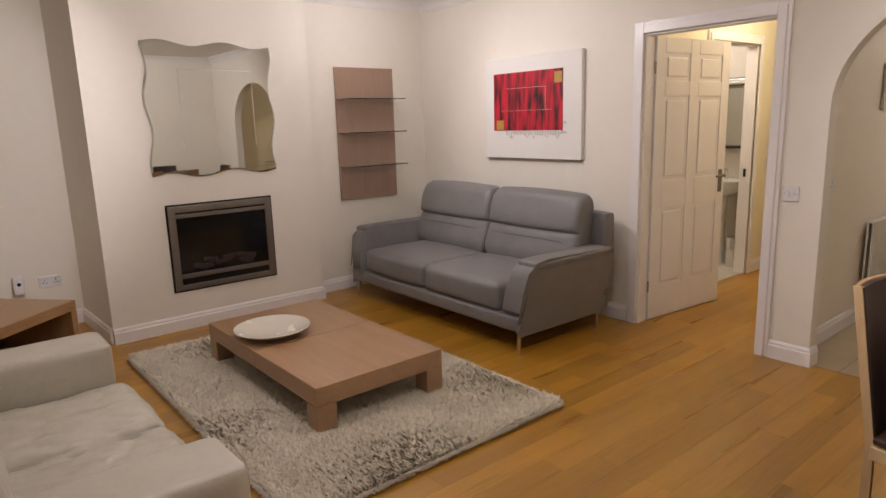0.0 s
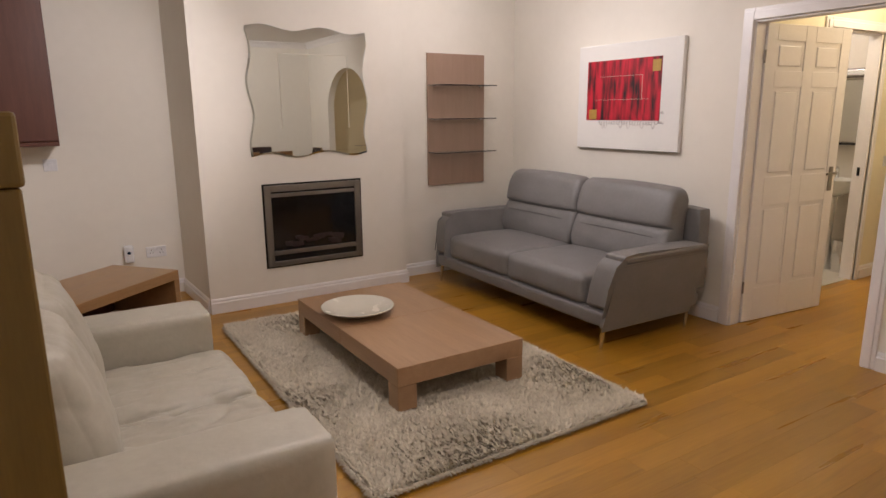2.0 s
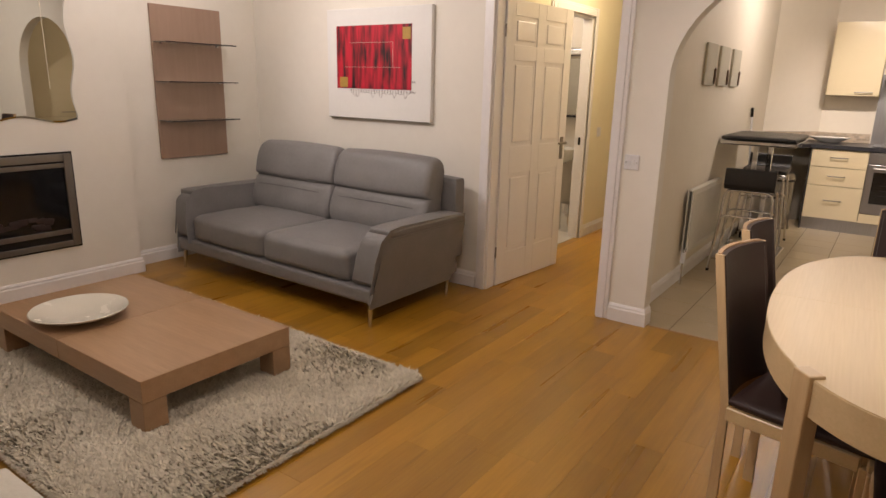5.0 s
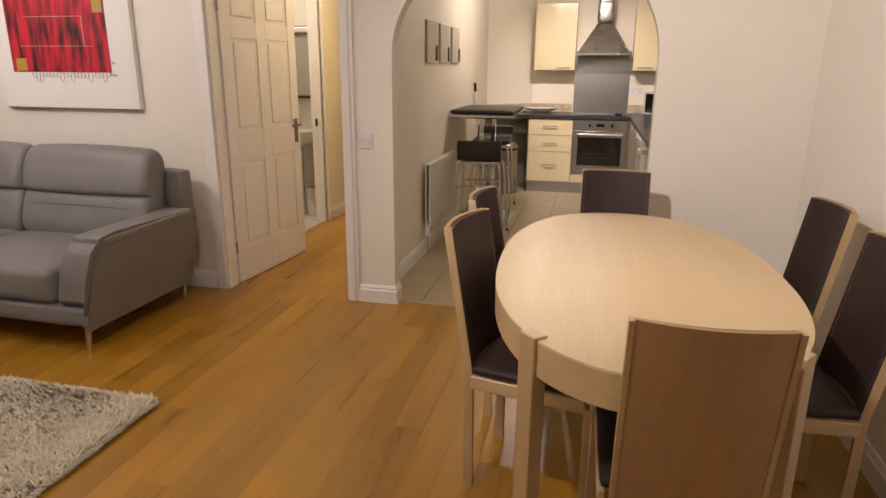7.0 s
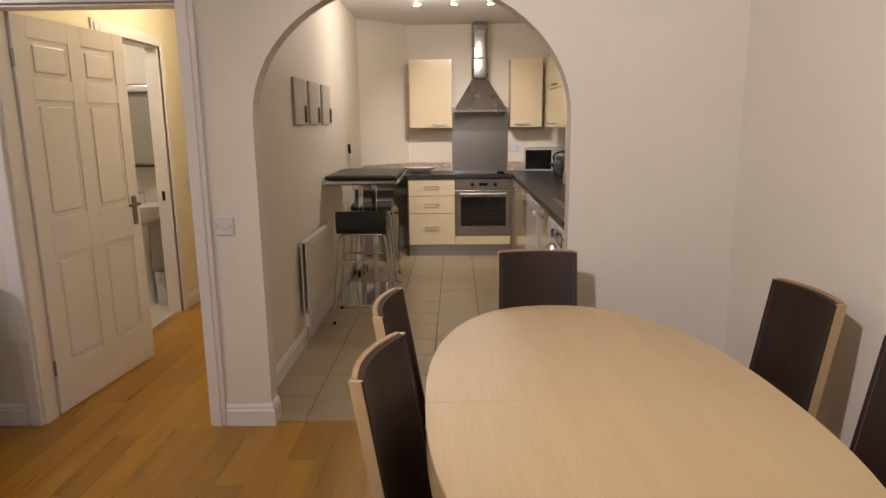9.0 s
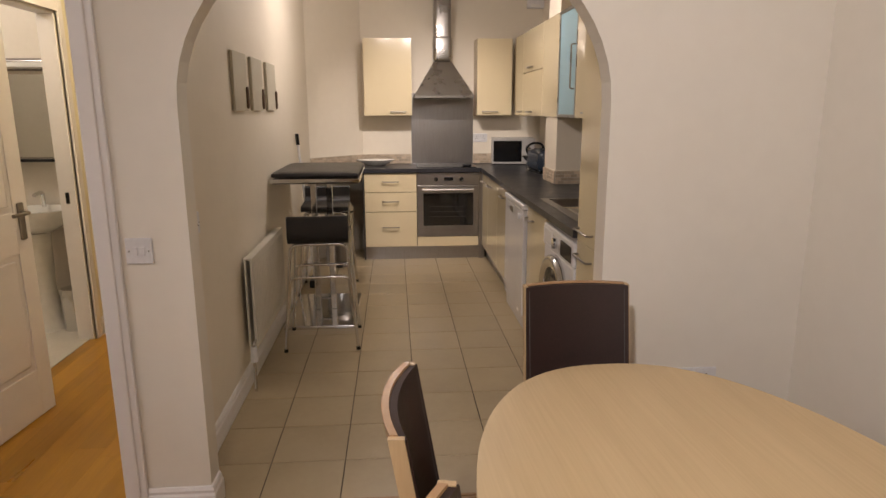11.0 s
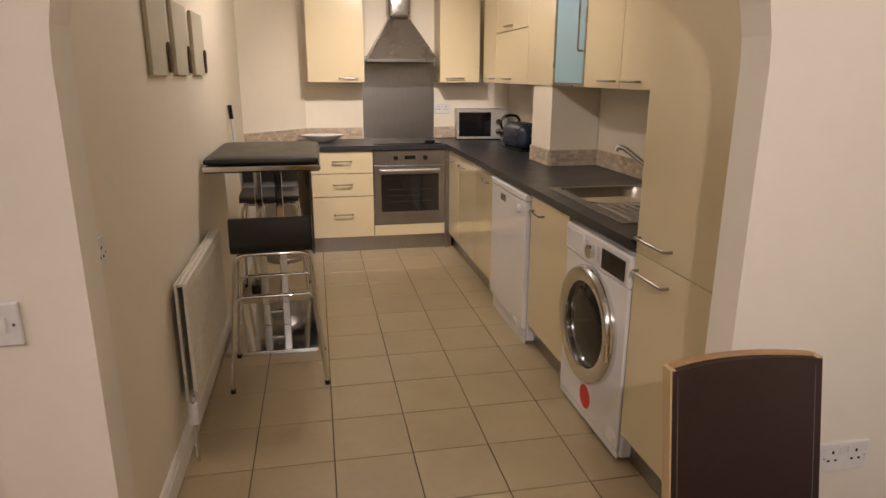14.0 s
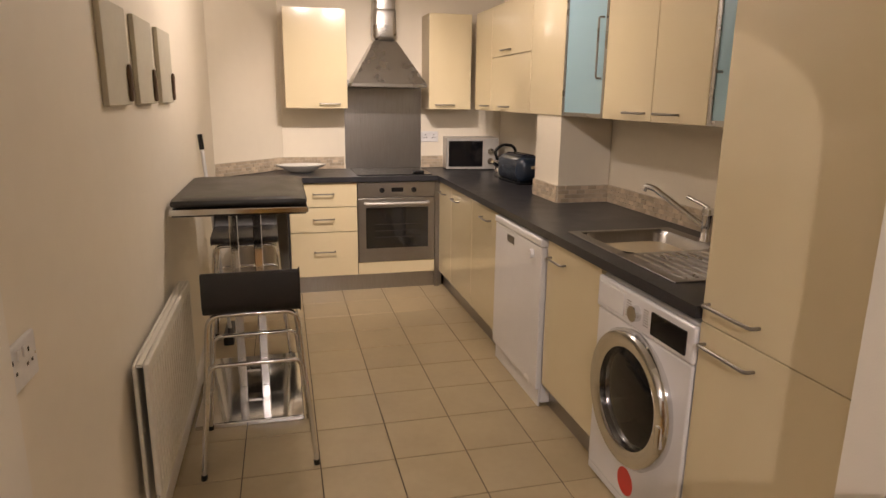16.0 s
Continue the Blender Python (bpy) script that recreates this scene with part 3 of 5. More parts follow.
def wavy(s, amp=0.018):
    pts = []
    n = 30
    for k in range(4 * n):
        e, t = divmod(k, n)
        u = -1 + 2 * t / n
        w = amp * math.sin(u * math.pi * 2.0 + (0.6 if e % 2 else 0))
        p = [(u * s, s + w), (s + w, -u * s), (-u * s, -s - w), (-s - w, u * s)][e]
        pts.append(p)
    return pts


out, inn = wavy(0.452), wavy(0.440)
bm = bmesh.new()
o1 = [bm.verts.new((x, -0.006, z)) for x, z in out]
i1 = [bm.verts.new((x, -0.013, z)) for x, z in inn]
o0 = [bm.verts.new((x, -0.001, z)) for x, z in out]
nn = len(out)
for k in range(nn):
    j = (k + 1) % nn
    bm.faces.new((o0[k], o0[j], o1[j], o1[k]))
    bm.faces.new((o1[k], o1[j], i1[j], i1[k]))
cap = bm.faces.new(i1)
bm.normal_update()
bmesh.ops.triangulate(bm, faces=[cap], ngon_method="EAR_CLIP")
part("glass", bm, mirror_m, mi)
part("etched_line", bx(-0.225, 0.30, -0.0138, -0.0129, 0.273, 0.277), M_CERAM, mi, "fine etched line")
part("etched_line", bx(0.30, 0.304, -0.0138, -0.0129, -0.26, 0.277), M_CERAM, mi, "fine etched line")
part("etched_line", bx(-0.229, -0.225, -0.0138, -0.0129, -0.26, 0.277), M_CERAM, mi, "fine etched line")

# oak panel with three glass shelves
pn = thing("shelf_panel", "taupe wood wall panel carrying three glass shelves", "shelf", (3.550, YA, 0.793))
part("back_panel", bx(-0.296, 0.296, -0.022, 0, 0, 1.122, 0.002, 1), M_PANEL, pn)
for z in (0.29, 0.575, 0.855):
    s = part("glass_shelf", bx(-0.30, 0.30, -0.20, -0.022, z - 0.004, z + 0.004, 0.001, 1), M_GLASS, pn, "clear glass shelf with a dark edge")
    s.visible_shadow = True
    part("shelf_edge", bx(-0.30, 0.30, -0.203, -0.2005, z - 0.004, z + 0.004), M_BLACK, s, "dark glass edge")
    for x in (-0.24, 0.24):
        part("shelf_pin", rod((x, -0.05, z - 0.009), (x, -0.02, z - 0.009), 0.005, 8), M_CHROME, pn)

# red picture
pc = thing("canvas_picture", "white canvas with a red abstract print and scribbled writing", "picture", (XE, 3.50, 1.134), -90)
part("canvas", bx(-0.496, 0.496, -0.036, -0.002, 0, 0.785, 0.004, 2), M_CANVAS, pc)
# thin grey strip in place of the shadow along the canvas's bottom
part("shadow_strip", bx(-0.487, 0.487, -0.034, -0.002, -0.004, 0.001), M_GUN, pc, "grey strip standing for the shadow under the canvas")
pr = part("print", bx(-0.395, 0.326, -0.0385, -0.0355, 0.218, 0.666), M_PRINT, pc, "crimson and black abstract print")
part("gold_patch", bx(0.245, 0.316, -0.0395, -0.038, 0.565, 0.645), M_GOLD, pr, "gold square")
part("gold_patch", bx(-0.365, -0.285, -0.0395, -0.038, 0.226, 0.300), M_GOLD, pr, "gold square")
ln = bmesh.new()
bx(-0.26, 0.16, -0.0392, -0.038, 0.545, 0.547, bm=ln)
bx(-0.31, 0.22, -0.0392, -0.038, 0.372, 0.374, bm=ln)
bx(0.155, 0.158, -0.0392, -0.038, 0.375, 0.547, bm=ln)
part("pale_line", ln, M_LINEN, pr, "thin pale line")
def scrawl(x0, x1, z, size, seed):
    """An unreadable run of looped handwriting."""
    r_ = random.Random(seed)
    pts, x, t = [], x0, 0.0
    tall, drop = 1.0, 1.0
    while x < x1:
        if int(t / 6.283) != int((t - 0.45) / 6.283):
            tall, drop = r_.choice((0.6, 0.8, 1.0, 1.9)), r_.choice((0.6, 0.8, 1.0, 2.6))
        h_ = math.sin(t)
        pts.append((x + 0.55 * size * math.cos(t), -0.0368, z + size * h_ * (tall if h_ > 0 else drop)))
        t += 0.45
        x += size * 0.115
    return pts


for zz, x0, x1, size in ((0.200, -0.26, 0.31, 0.016), (0.275, 0.29, 0.36, 0.009), (0.205, 0.315, 0.36, 0.009)):
    part("scribble", tube(scrawl(x0, x1, zz, size, int(x1 * 100)), 0.0013, 4), M_INK, pc, "illegible handwritten line")

# rug
rug = thing("shaggy_rug", "cream shaggy wool rug under the coffee table", "rug", (2.05, 3.18, 0))
RX, RY = 0.735, 1.15
part("backing", bx(-RX, RX, -RY, RY, 0.0, 0.012, 0.004, 1), M_RUGB, rug)
rg = np.random.RandomState(3)
N = 80000
bxs, bys = rg.uniform(-RX, RX, N), rg.uniform(-RY, RY, N)
ang, ln_, lean = rg.uniform(0, 2 * math.pi, N), rg.uniform(0.034, 0.054, N), rg.uniform(0.014, 0.034, N)
flow = 0.9 * np.sin(bxs * 5 + bys * 3.1) + 0.8 * np.cos(bys * 6.3 - bxs * 2)
ang = ang * 0.55 + flow
wd = rg.uniform(0.0032, 0.0062, N)
E = 9000   # strands along the edges, leaning out over the border
side_, along = rg.randint(0, 4, E), rg.uniform(-1, 1, E)
bxs[:E] = np.where(side_ < 2, np.where(side_ == 0, -RX, RX) + rg.uniform(-0.006, 0.002, E), along * RX)
bys[:E] = np.where(side_ >= 2, np.where(side_ == 2, -RY, RY) + rg.uniform(-0.004, 0.004, E), along * RY)
ang[:E] = np.choose(side_, (math.pi, 0.0, -math.pi / 2, math.pi / 2)) + rg.uniform(-0.6, 0.6, E)
lean[:E] = rg.uniform(0.012, 0.030, E)
droop = np.ones(N)
droop[:E] = rg.uniform(0.25, 0.75, E)
dx, dy = np.cos(ang), np.sin(ang)
vs = np.zeros((N, 5, 3))
for k, (f, hgt, wf) in enumerate(((0, 0.008, 1), (0, 0.008, -1), (0.55, 0.62, 0.9), (0.55, 0.62, -0.9), (1.25, 0.86, 0))):
    vs[:, k, 0] = bxs + dx * lean * f - dy * wd * wf
    vs[:, k, 1] = bys + dy * lean * f + dx * wd * wf
    vs[:, k, 2] = hgt if k < 2 else np.maximum(0.003, ln_ * hgt * (droop if k == 4 else 0.5 + 0.5 * droop))
me = bpy.data.meshes.new("wool_pile")
faces = [tuple(int(v) for v in f) for i in range(N) for f in ((5 * i, 5 * i + 1, 5 * i + 3, 5 * i + 2), (5 * i + 2, 5 * i + 3, 5 * i + 4))]
me.from_pydata(vs.reshape(-1, 3).tolist(), [], faces)
me.materials.append(M_RUG)
pile = tagged(new("wool_pile", me), kind="stuff")
pile.parent = rug

# coffee table
ct = thing("coffee_table", "low solid oak coffee table on block feet", "table", (2.065, 3.238, 0.032), 0)
part("tabletop", bx(-0.375, 0.375, -0.683, -0.0006, 0.128, 0.224, 0.003, 2), M_OAK, ct)
part("tabletop", bx(-0.375, 0.375, 0.0006, 0.683, 0.128, 0.224, 0.003, 2), M_OAK, ct)
for sx in (-1, 1):
    for sy in (-1, 1):
        part("leg", bx(sx * 0.375, sx * 0.272, sy * 0.682, sy * 0.579, 0.0, 0.1275, 0.003, 2), M_OAK, ct)
pl = thing("ceramic_plate", "wide cream crackle-glazed plate on the coffee table", "plate", (1.885, 3.42, 0.2565))
part("dish", lathe([(0.0, 0.0), (0.09, 0.0), (0.10, 0.006), (0.155, 0.022), (0.213, 0.047), (0.217, 0.052), (0.213, 0.055), (0.15, 0.031), (0.095, 0.014), (0.0, 0.011)], 48), M_CERAM, pl, smooth=True)

# corner bench
be = thing("corner_bench", "low oak bench with a thick top set across the corner", "bench", (1.058, 4.35, 0), 180 + 40.9)
part("top", bx(0.0, 1.05, -0.52, 0.0, 0.39, 0.45, 0.003, 2), M_OAKX, be)
part("side", bx(0.0, 0.045, -0.52, 0.0, 0.0, 0.3898, 0.003, 2), M_OAKX, be)
part("side", bx(1.005, 1.05, -0.52, 0.0, 0.0, 0.3898, 0.003, 2), M_OAKX, be)
part("shelf", bx(0.046, 1.004, -0.50, -0.02, 0.12, 0.15, 0.002, 1), M_OAKX, be)
part("back_panel", bx(0.046, 1.004, -0.518, -0.502, 0.0, 0.3898, 0.001, 1), M_WENGE, be)

# dark wall cabinet in the recess
wcab = thing("wall_cabinet", "dark walnut wall cabinet hung in the recess", "cabinet", (0.085, YL, 1.225))
part("body", bx(-0.42, 0.43, -0.28, 0, 0.0, 1.06, 0.003, 1), M_WENGE, wcab)
part("door", bx(-0.418, 0.428, -0.30, -0.281, 0.03, 1.055, 0.003, 1), M_WENGE, wcab)
part("bottom_rail", bx(-0.42, 0.43, -0.302, -0.281, -0.004, 0.026, 0.003, 1), M_WENGE, wcab)
part("top_board", bx(-0.425, 0.435, -0.304, 0, 1.061, 1.085, 0.003, 1), M_GUN, wcab, "grey top board")

# tall column cabinet near the sofa
tw = thing("tall_cabinet", "slim golden oak column cabinet with a capped top", "cabinet", (0.382, 0.95, 0), 6)
part("body", bx(-0.38, -0.004, 0.004, 0.42, 0, 1.350, 0.004, 2), M_OLIVE, tw)
part("cap", bx(-0.384, 0.0, 0.0, 0.424, 1.351, 1.436, 0.005, 2), M_OLIVE, tw)


# cream leather sofa
cs = thing("cream_sofa", "cream leather two-seat sofa with broad square arms", "sofa", (-0.075, 1.53, 0))
part("base", cushion(0.04, 0.98, 0.04, 1.54, 0.05, 0.27, 0.03, cuts=8), M_CREAML, cs, smooth=True)
part("armrest", cushion(0.0, 1.045, 0.0, 0.24, 0.05, 0.60, 0.026, (0.003, 0.004, 0.006), 0.002, 5, 18, 1), M_CREAML, cs, smooth=True)
part("armrest", cushion(0.0, 1.015, 1.31, 1.555, 0.05, 0.595, 0.026, (0.003, 0.004, 0.006), 0.002, 5, 18, 2), M_CREAML, cs, smooth=True)
part("back_frame", cushion(-0.10, 0.16, 0.02, 1.56, 0.05, 0.70, 0.06, cuts=10), M_CREAML, cs, smooth=True)
for k, (a, b) in enumerate(((0.245, 0.772), (0.778, 1.305))):
    part("seat_cushion", cushion(0.22, 1.06, a, b, 0.25, 0.435, 0.05, (0.012, 0.0, 0.018), 0.006, 6, 52, 3 + k, 0.012), M_CREAML, cs, smooth=True)
    bc = cushion(-0.13, 0.13, a, b, -0.02, 0.50, 0.09, (0.05, 0.0, 0.03), 0.007, 5, 52, 6 + k, 0.0045)
    bc.transform(Matrix.Translation((0.44, 0, 0.385)) @ Matrix.Rotation(radians(-14), 4, "Y"))
    part("back_cushion", bc, M_CREAML, cs, smooth=True)
for x in (0.08, 0.94):
    for y in (0.08, 1.50):
        part("foot", bx(x - 0.03, x + 0.03, y - 0.03, y + 0.03, 0, 0.052, 0.004, 1), M_WENGE, cs)

# grey leather sofa
gs = thing("grey_sofa", "grey leather two-seat sofa with high split back and metal legs", "sofa", (3.113, 2.637, 0), -1.2)
SL = 2.0
part("base_frame", cushion(0.012, 0.90, 0.012, SL - 0.012, 0.14, 0.245, 0.028, cuts=10), M_GREYL, gs, "", True)
shell = [(0.012, 0.14), (0.775, 0.14), (0.845, 0.50), (0.84, 0.53), (0.095, 0.53), (0.075, 0.50)]
pad = [(0.024, 0.245), (0.77, 0.245), (0.83, 0.50), (0.825, 0.555), (0.20, 0.572), (0.12, 0.562), (0.066, 0.515), (0.036, 0.40)]


def flare(bm, side):
    """Leans an arm outwards towards its top."""
    for v in bm.verts:
        v.co.y -= side * 0.16 * max(0.0, v.co.z - 0.14)
    return bm


for side, y0 in ((1, 0.0), (-1, SL)):
    ya, yb = sorted((y0, y0 + side * 0.045))
    bm = prism(shell, ya, yb, "y")
    bmesh.ops.dissolve_limit(bm, angle_limit=0.01, verts=bm.verts[:], edges=bm.edges[:])
    bmesh.ops.bevel(bm, geom=bm.edges[:], offset=0.014, segments=3, profile=0.5, affect="EDGES")
    arm = part("armrest", flare(bm, side), M_GREYL, gs, "", True)
    ya, yb = sorted((y0 + side * 0.008, y0 + side * 0.205))
    bm = prism(pad, ya, yb, "y")
    bmesh.ops.dissolve_limit(bm, angle_limit=0.01, verts=bm.verts[:], edges=bm.edges[:])
    bmesh.ops.bevel(bm, geom=bm.edges[:], offset=0.030, segments=5, profile=0.5, affect="EDGES")
    part("arm_pad", flare(bm, side), M_GREYL, arm, "", True)
    ya, yb = sorted((y0 + side * 0.001, y0 + side * 0.19))
    part("arm_cap", flare(cushion(0.115, 0.85, ya, yb, 0.534, 0.586, 0.018, (0, 0, 0.006), 0.002, 6, 12, 3), side), M_GREYL, arm, "", True)
    yo = y0 + side * 0.004
    part("piping", flare(tube(bent([(0.024, yo, 0.26), (0.078, yo, 0.505), (0.11, yo, 0.533), (0.84, yo, 0.533)], 0.03), 0.0045, 6), side), M_PIPING, arm, "dark stitched piping", True)


def back_cushion(ya, yb, seed):
    """A leaning back cushion with a folded headrest: one closed profile lofted along y, drawn in at both ends."""
    prof = [(0.66, 0.395), (0.625, 0.43), (0.618, 0.50), (0.640, 0.575), (0.664, 0.642), (0.686, 0.668), (0.666, 0.684), (0.662, 0.715),
            (0.680, 0.790), (0.712, 0.865), (0.748, 0.910), (0.795, 0.928), (0.840, 0.920), (0.868, 0.890), (0.872, 0.82), (0.855, 0.62), (0.83, 0.41), (0.75, 0.388)]
    pts = []
    m_ = len(prof)
    for q in range(m_):
        p0, p1, p2, p3 = (Vector(prof[(q + w) % m_]) for w in (-1, 0, 1, 2))
        for t in (0.0, 0.34, 0.67):
            pts.append(0.5 * (2 * p1 + (p2 - p0) * t + (2 * p0 - 5 * p1 + 4 * p2 - p3) * t * t + (3 * p1 - p0 - 3 * p2 + p3) * t ** 3))
    mid = Vector((0.76, 0.66))
    bm, rows_ = bmesh.new(), []
    half_, r_, steps = (yb - ya) / 2, 0.055, 26
    for q in range(steps + 1):
        u = math.sin(math.pi / 2 * (-1 + 2 * q / steps))
        near = max(0.0, (abs(u) * half_ - (half_ - r_)) / r_)
        draw = r_ * (1 - math.sqrt(max(0.0, 1 - near * near)))
        row = []
        for p in pts:
            d = p - mid
            p2 = p - d.normalized() * draw
            x = p2.x - 0.022 * (1 - u * u) * (1 if d.x < 0 else 0)
            y = (ya + yb) / 2 + u * half_
            w = noise.noise(Vector((x * 7 + seed, y * 7, p2.y * 9))) + 0.5 * noise.noise(Vector((x * 16, y * 18 + seed, p2.y * 22)))
            row.append(bm.verts.new((x + 0.004 * w, y, p2.y + 0.014 * (1 - u * u) * (1 if p2.y > 0.85 else 0))))
        rows_.append(row)
    for a_, b_ in zip(rows_, rows_[1:]):
        for q in range(len(pts)):
            bm.faces.new((a_[q], a_[(q + 1) % len(pts)], b_[(q + 1) % len(pts)], b_[q]))
    for end in (rows_[0], rows_[-1]):
        bm.faces.new(end)
    return bm


MID = SL / 2
for k, (a, b) in enumerate(((0.205, MID - 0.004), (MID + 0.004, SL - 0.205))):
    part("seat_cushion", cushion(0.022, 0.72, a, b, 0.235, 0.43, 0.05, (0.012, 0, 0.022), 0.004, 6, 18, 11 + k), M_GREYL, gs, smooth=True)
    ya, yb = (a - 0.09, b) if k == 0 else (a, b + 0.09)
    back = part("back_cushion", back_cushion(ya, yb, 15 + k), M_GREYL, gs, smooth=True)
    us = [-0.78 + 1.56 * q / 16 for q in range(17)]
    part("seam", tube([(0.650 - 0.022 * (1 - u * u), (ya + yb) / 2 + u * (yb - ya) / 2, 0.612 - 0.012 * u * u) for u in us], 0.0035, 5), M_PIPING, back, "stitched seam", True)
part("back_frame", cushion(0.855, 0.97, 0.02, SL - 0.02, 0.25, 0.80, 0.025, cuts=10), M_GREYL, gs, smooth=True)
for x, y in ((0.045, 0.045), (0.045, SL - 0.045), (0.81, 0.045), (0.81, SL - 0.045)):
    part("leg", rod((x, y, 0), (x + 0.012, y, 0.146), 0.010, 10, 0.017), M_CHROME, gs, "tapered metal leg", True)

# dining table
dt = thing("dining_table", "pale beech oval dining table with a deep edge band", "table", (2.85, 0.115, 0), 2.5)
A, B = 0.84, 0.460


def fuller(v):
    """Takes a sine or cosine to a slightly squared oval."""
    return math.copysign(abs(v) ** (2 / 2.3), v)


half = [(A * fuller(math.sin(math.pi * k / 40)), -B * fuller(math.cos(math.pi * k / 40))) for k in range(41)]
for s in (1, -1):
    o = [(s * (x + 0.0006), y) for x, y in half]
    bm = prism(o, 0.722, 0.747)
    lip = prism([(x * 0.9965, y * 0.9965) for x, y in o], 0.7465, 0.75)
    part("tabletop_half", merge(bm, lip), M_BEECH, dt)
    o2 = [(s * x * 0.9985, y * 0.9985) for x, y in half]
    inn2 = [(s * x * 0.95, y * 0.94) for x, y in half]
    ap = bmesh.new()
    rows = [[ap.verts.new((x, y, z)) for x, y in ring] for ring, z in ((o2, 0.7215), (o2, 0.655), (inn2, 0.655), (inn2, 0.7215))]
    for r0, r1 in zip(rows, rows[1:] + rows[:1]):
        for k in range(40):
            ap.faces.new((r0[k], r0[k + 1], r1[k + 1], r1[k]))
    part("edge_band", ap, M_BEECH, dt, smooth=True)
for sx in (-1, 1):
    for sy in (-1, 1):
        x, y, top = (-0.655, sy * 0.310, 0.758) if sx < 0 else (0.60, sy * 0.27, 0.7215)
        leg = bx(-0.031, 0.031, -0.022, 0.022, 0, top, 0.004, 2)
        part("leg", leg, M_BEECHZ, dt, m=pose(x, y, 0, 0, 0, sx * sy * -40))


# dining chairs: local seat centre at the origin, back towards +y
def dining_chair():
    c = thing("dining_chair", "high-backed beech dining chair with dark brown leather", "chair", group="chairs round the dining table")
    n = 10

    def bow(u):
        return 0.028 * (1 - u * u)

    def sheet(y_off, t, w0, w1, z0, z1):
        bm = bmesh.new()
        cols = []
        for k in range(n + 1):
            u = -1 + 2 * k / n
            col = []
            for z, w in ((z0, w0), (z1, w1)):
                f = (z - 0.42) / 0.5
                y = 0.215 + 0.085 * f + bow(u) + y_off
                col.append((bm.verts.new((u * w, y, z)), bm.verts.new((u * w, y + t, z))))
            cols.append(col)
        for a, b in zip(cols, cols[1:]):
            bm.faces.new((a[0][0], b[0][0], b[1][0], a[1][0]))
            bm.faces.new((a[0][1], b[0][1], b[1][1], a[1][1]))
            bm.faces.new((a[1][0], b[1][0], b[1][1], a[1][1]))
            bm.faces.new((a[0][0], b[0][0], b[0][1], a[0][1]))
        for e in (cols[0], cols[-1]):
            bm.faces.new((e[0][0], e[1][0], e[1][1], e[0][1]))
        return bm
    part("backrest", sheet(0, 0.014, 0.157, 0.153, 0.40, 0.912), M_CHAIRBACK, c, "curved beech back", True)
    pad_ = part("back_pad", sheet(-0.015, 0.0145, 0.163, 0.160, 0.44, 0.907), M_BROWNL, c, "dark brown leather back pad", True)
    for s in (-1, 1):
        part("stitching", tube([(s * 0.149, 0.2 + 0.085 * f + bow(0.92), 0.42 + 0.5 * f) for f in (0.05, 0.5, 0.95)], 0.0012, 4), M_PIPING, pad_, "pale stitched seam")
        part("back_post", prism([(0.20, 0.0), (0.235, 0.0), (0.232, 0.42), (0.315, 0.909), (0.287, 0.909), (0.205, 0.42)], s * 0.1585 - 0.006, s * 0.1585 + 0.006, "x"), M_BEECHZ, c)
        part("front_leg", bx(s * 0.182 - 0.016, s * 0.182 + 0.016, -0.205, -0.172, 0, 0.405, 0.003, 1), M_BEECHZ, c)
        part("side_rail", bx(s * 0.181 - 0.009, s * 0.181 + 0.009, -0.171, 0.204, 0.385, 0.43, 0.003, 1), M_BEECH, c)
    part("front_rail", bx(-0.20, 0.20, -0.206, -0.190, 0.4055, 0.432, 0.003, 1), M_BEECH, c)
    part("seat", cushion(-0.188, 0.188, -0.215, 0.205, 0.4325, 0.462, 0.014, (0, 0, 0.012), 0.002, 6, 10), M_BROWNL, c, "dark brown leather seat", True)
    return c


first = dining_chair()
first.matrix_basis = pose(3.635, 0.157, 0, 0, 0, -90)
for x, y, rz in ((2.252, 0.031, 91), (2.686, 0.381, -12), (3.17, 0.402, -5), (3.273, -0.312, 185), (2.70, -0.300, 183)):
    copy_thing(first, pose(x, y, 0, 0, 0, rz))

# ---- kitchen ----
XU, YU = 8.14, -0.13   # faces of the end units and of the side units


def cabinet(name, label, at, rz, w, d, h, doors, material=None, plinth=0.0, handle_z=None, group="kitchen units"):
    """A kitchen cabinet facing local -y: carcass and doors (x0, x1, z0, z1, handle x, handle z, along)."""
    c = thing(name, label, "cabinet", at, rz, group)
    part("body", bx(0.001, w - 0.001, 0.0205, d, 0.0, h, 0.001, 1), M_CREAME, c)
    for x0, x1, z0, z1, hx, hz, al in doors:
        f = part("door", bx(x0 + 0.0015, x1 - 0.0015, 0.0, 0.0195, z0 + 0.0015, z1 - 0.0015, 0.002, 2), material or M_CREAMD, c)
        if hx is not None:
            handle_bar("handle", 0.15, M_GUN, f, (hx, 0.0, hz), al, (0, -1, 0))
    return c


# end wall units: local x runs towards -y of the room, so they face -x
def end_unit(name, label, y_left, w, z0, z1, d, doors, xf=XU, **k):
    return cabinet(name, label, (xf, y_left, z0), -90, w, d, z1 - z0, doors, **k)


end_unit("drawer_unit", "cream gloss three-drawer kitchen unit", 1.006, 0.50, 0.13, 0.845, 0.55,
         [(0, 0.5, 0.535, 0.712, 0.25, 0.635, "x"), (0, 0.5, 0.345, 0.532, 0.25, 0.445, "x"), (0, 0.5, 0.0, 0.342, 0.25, 0.195, "x")])
tagged(part("end_panel", bx(XU + 0.004, XK - 0.002, 1.0075, 1.020, 0, 0.845, 0.001, 1), M_DARK), "dark end panel beside the drawers", "panel")

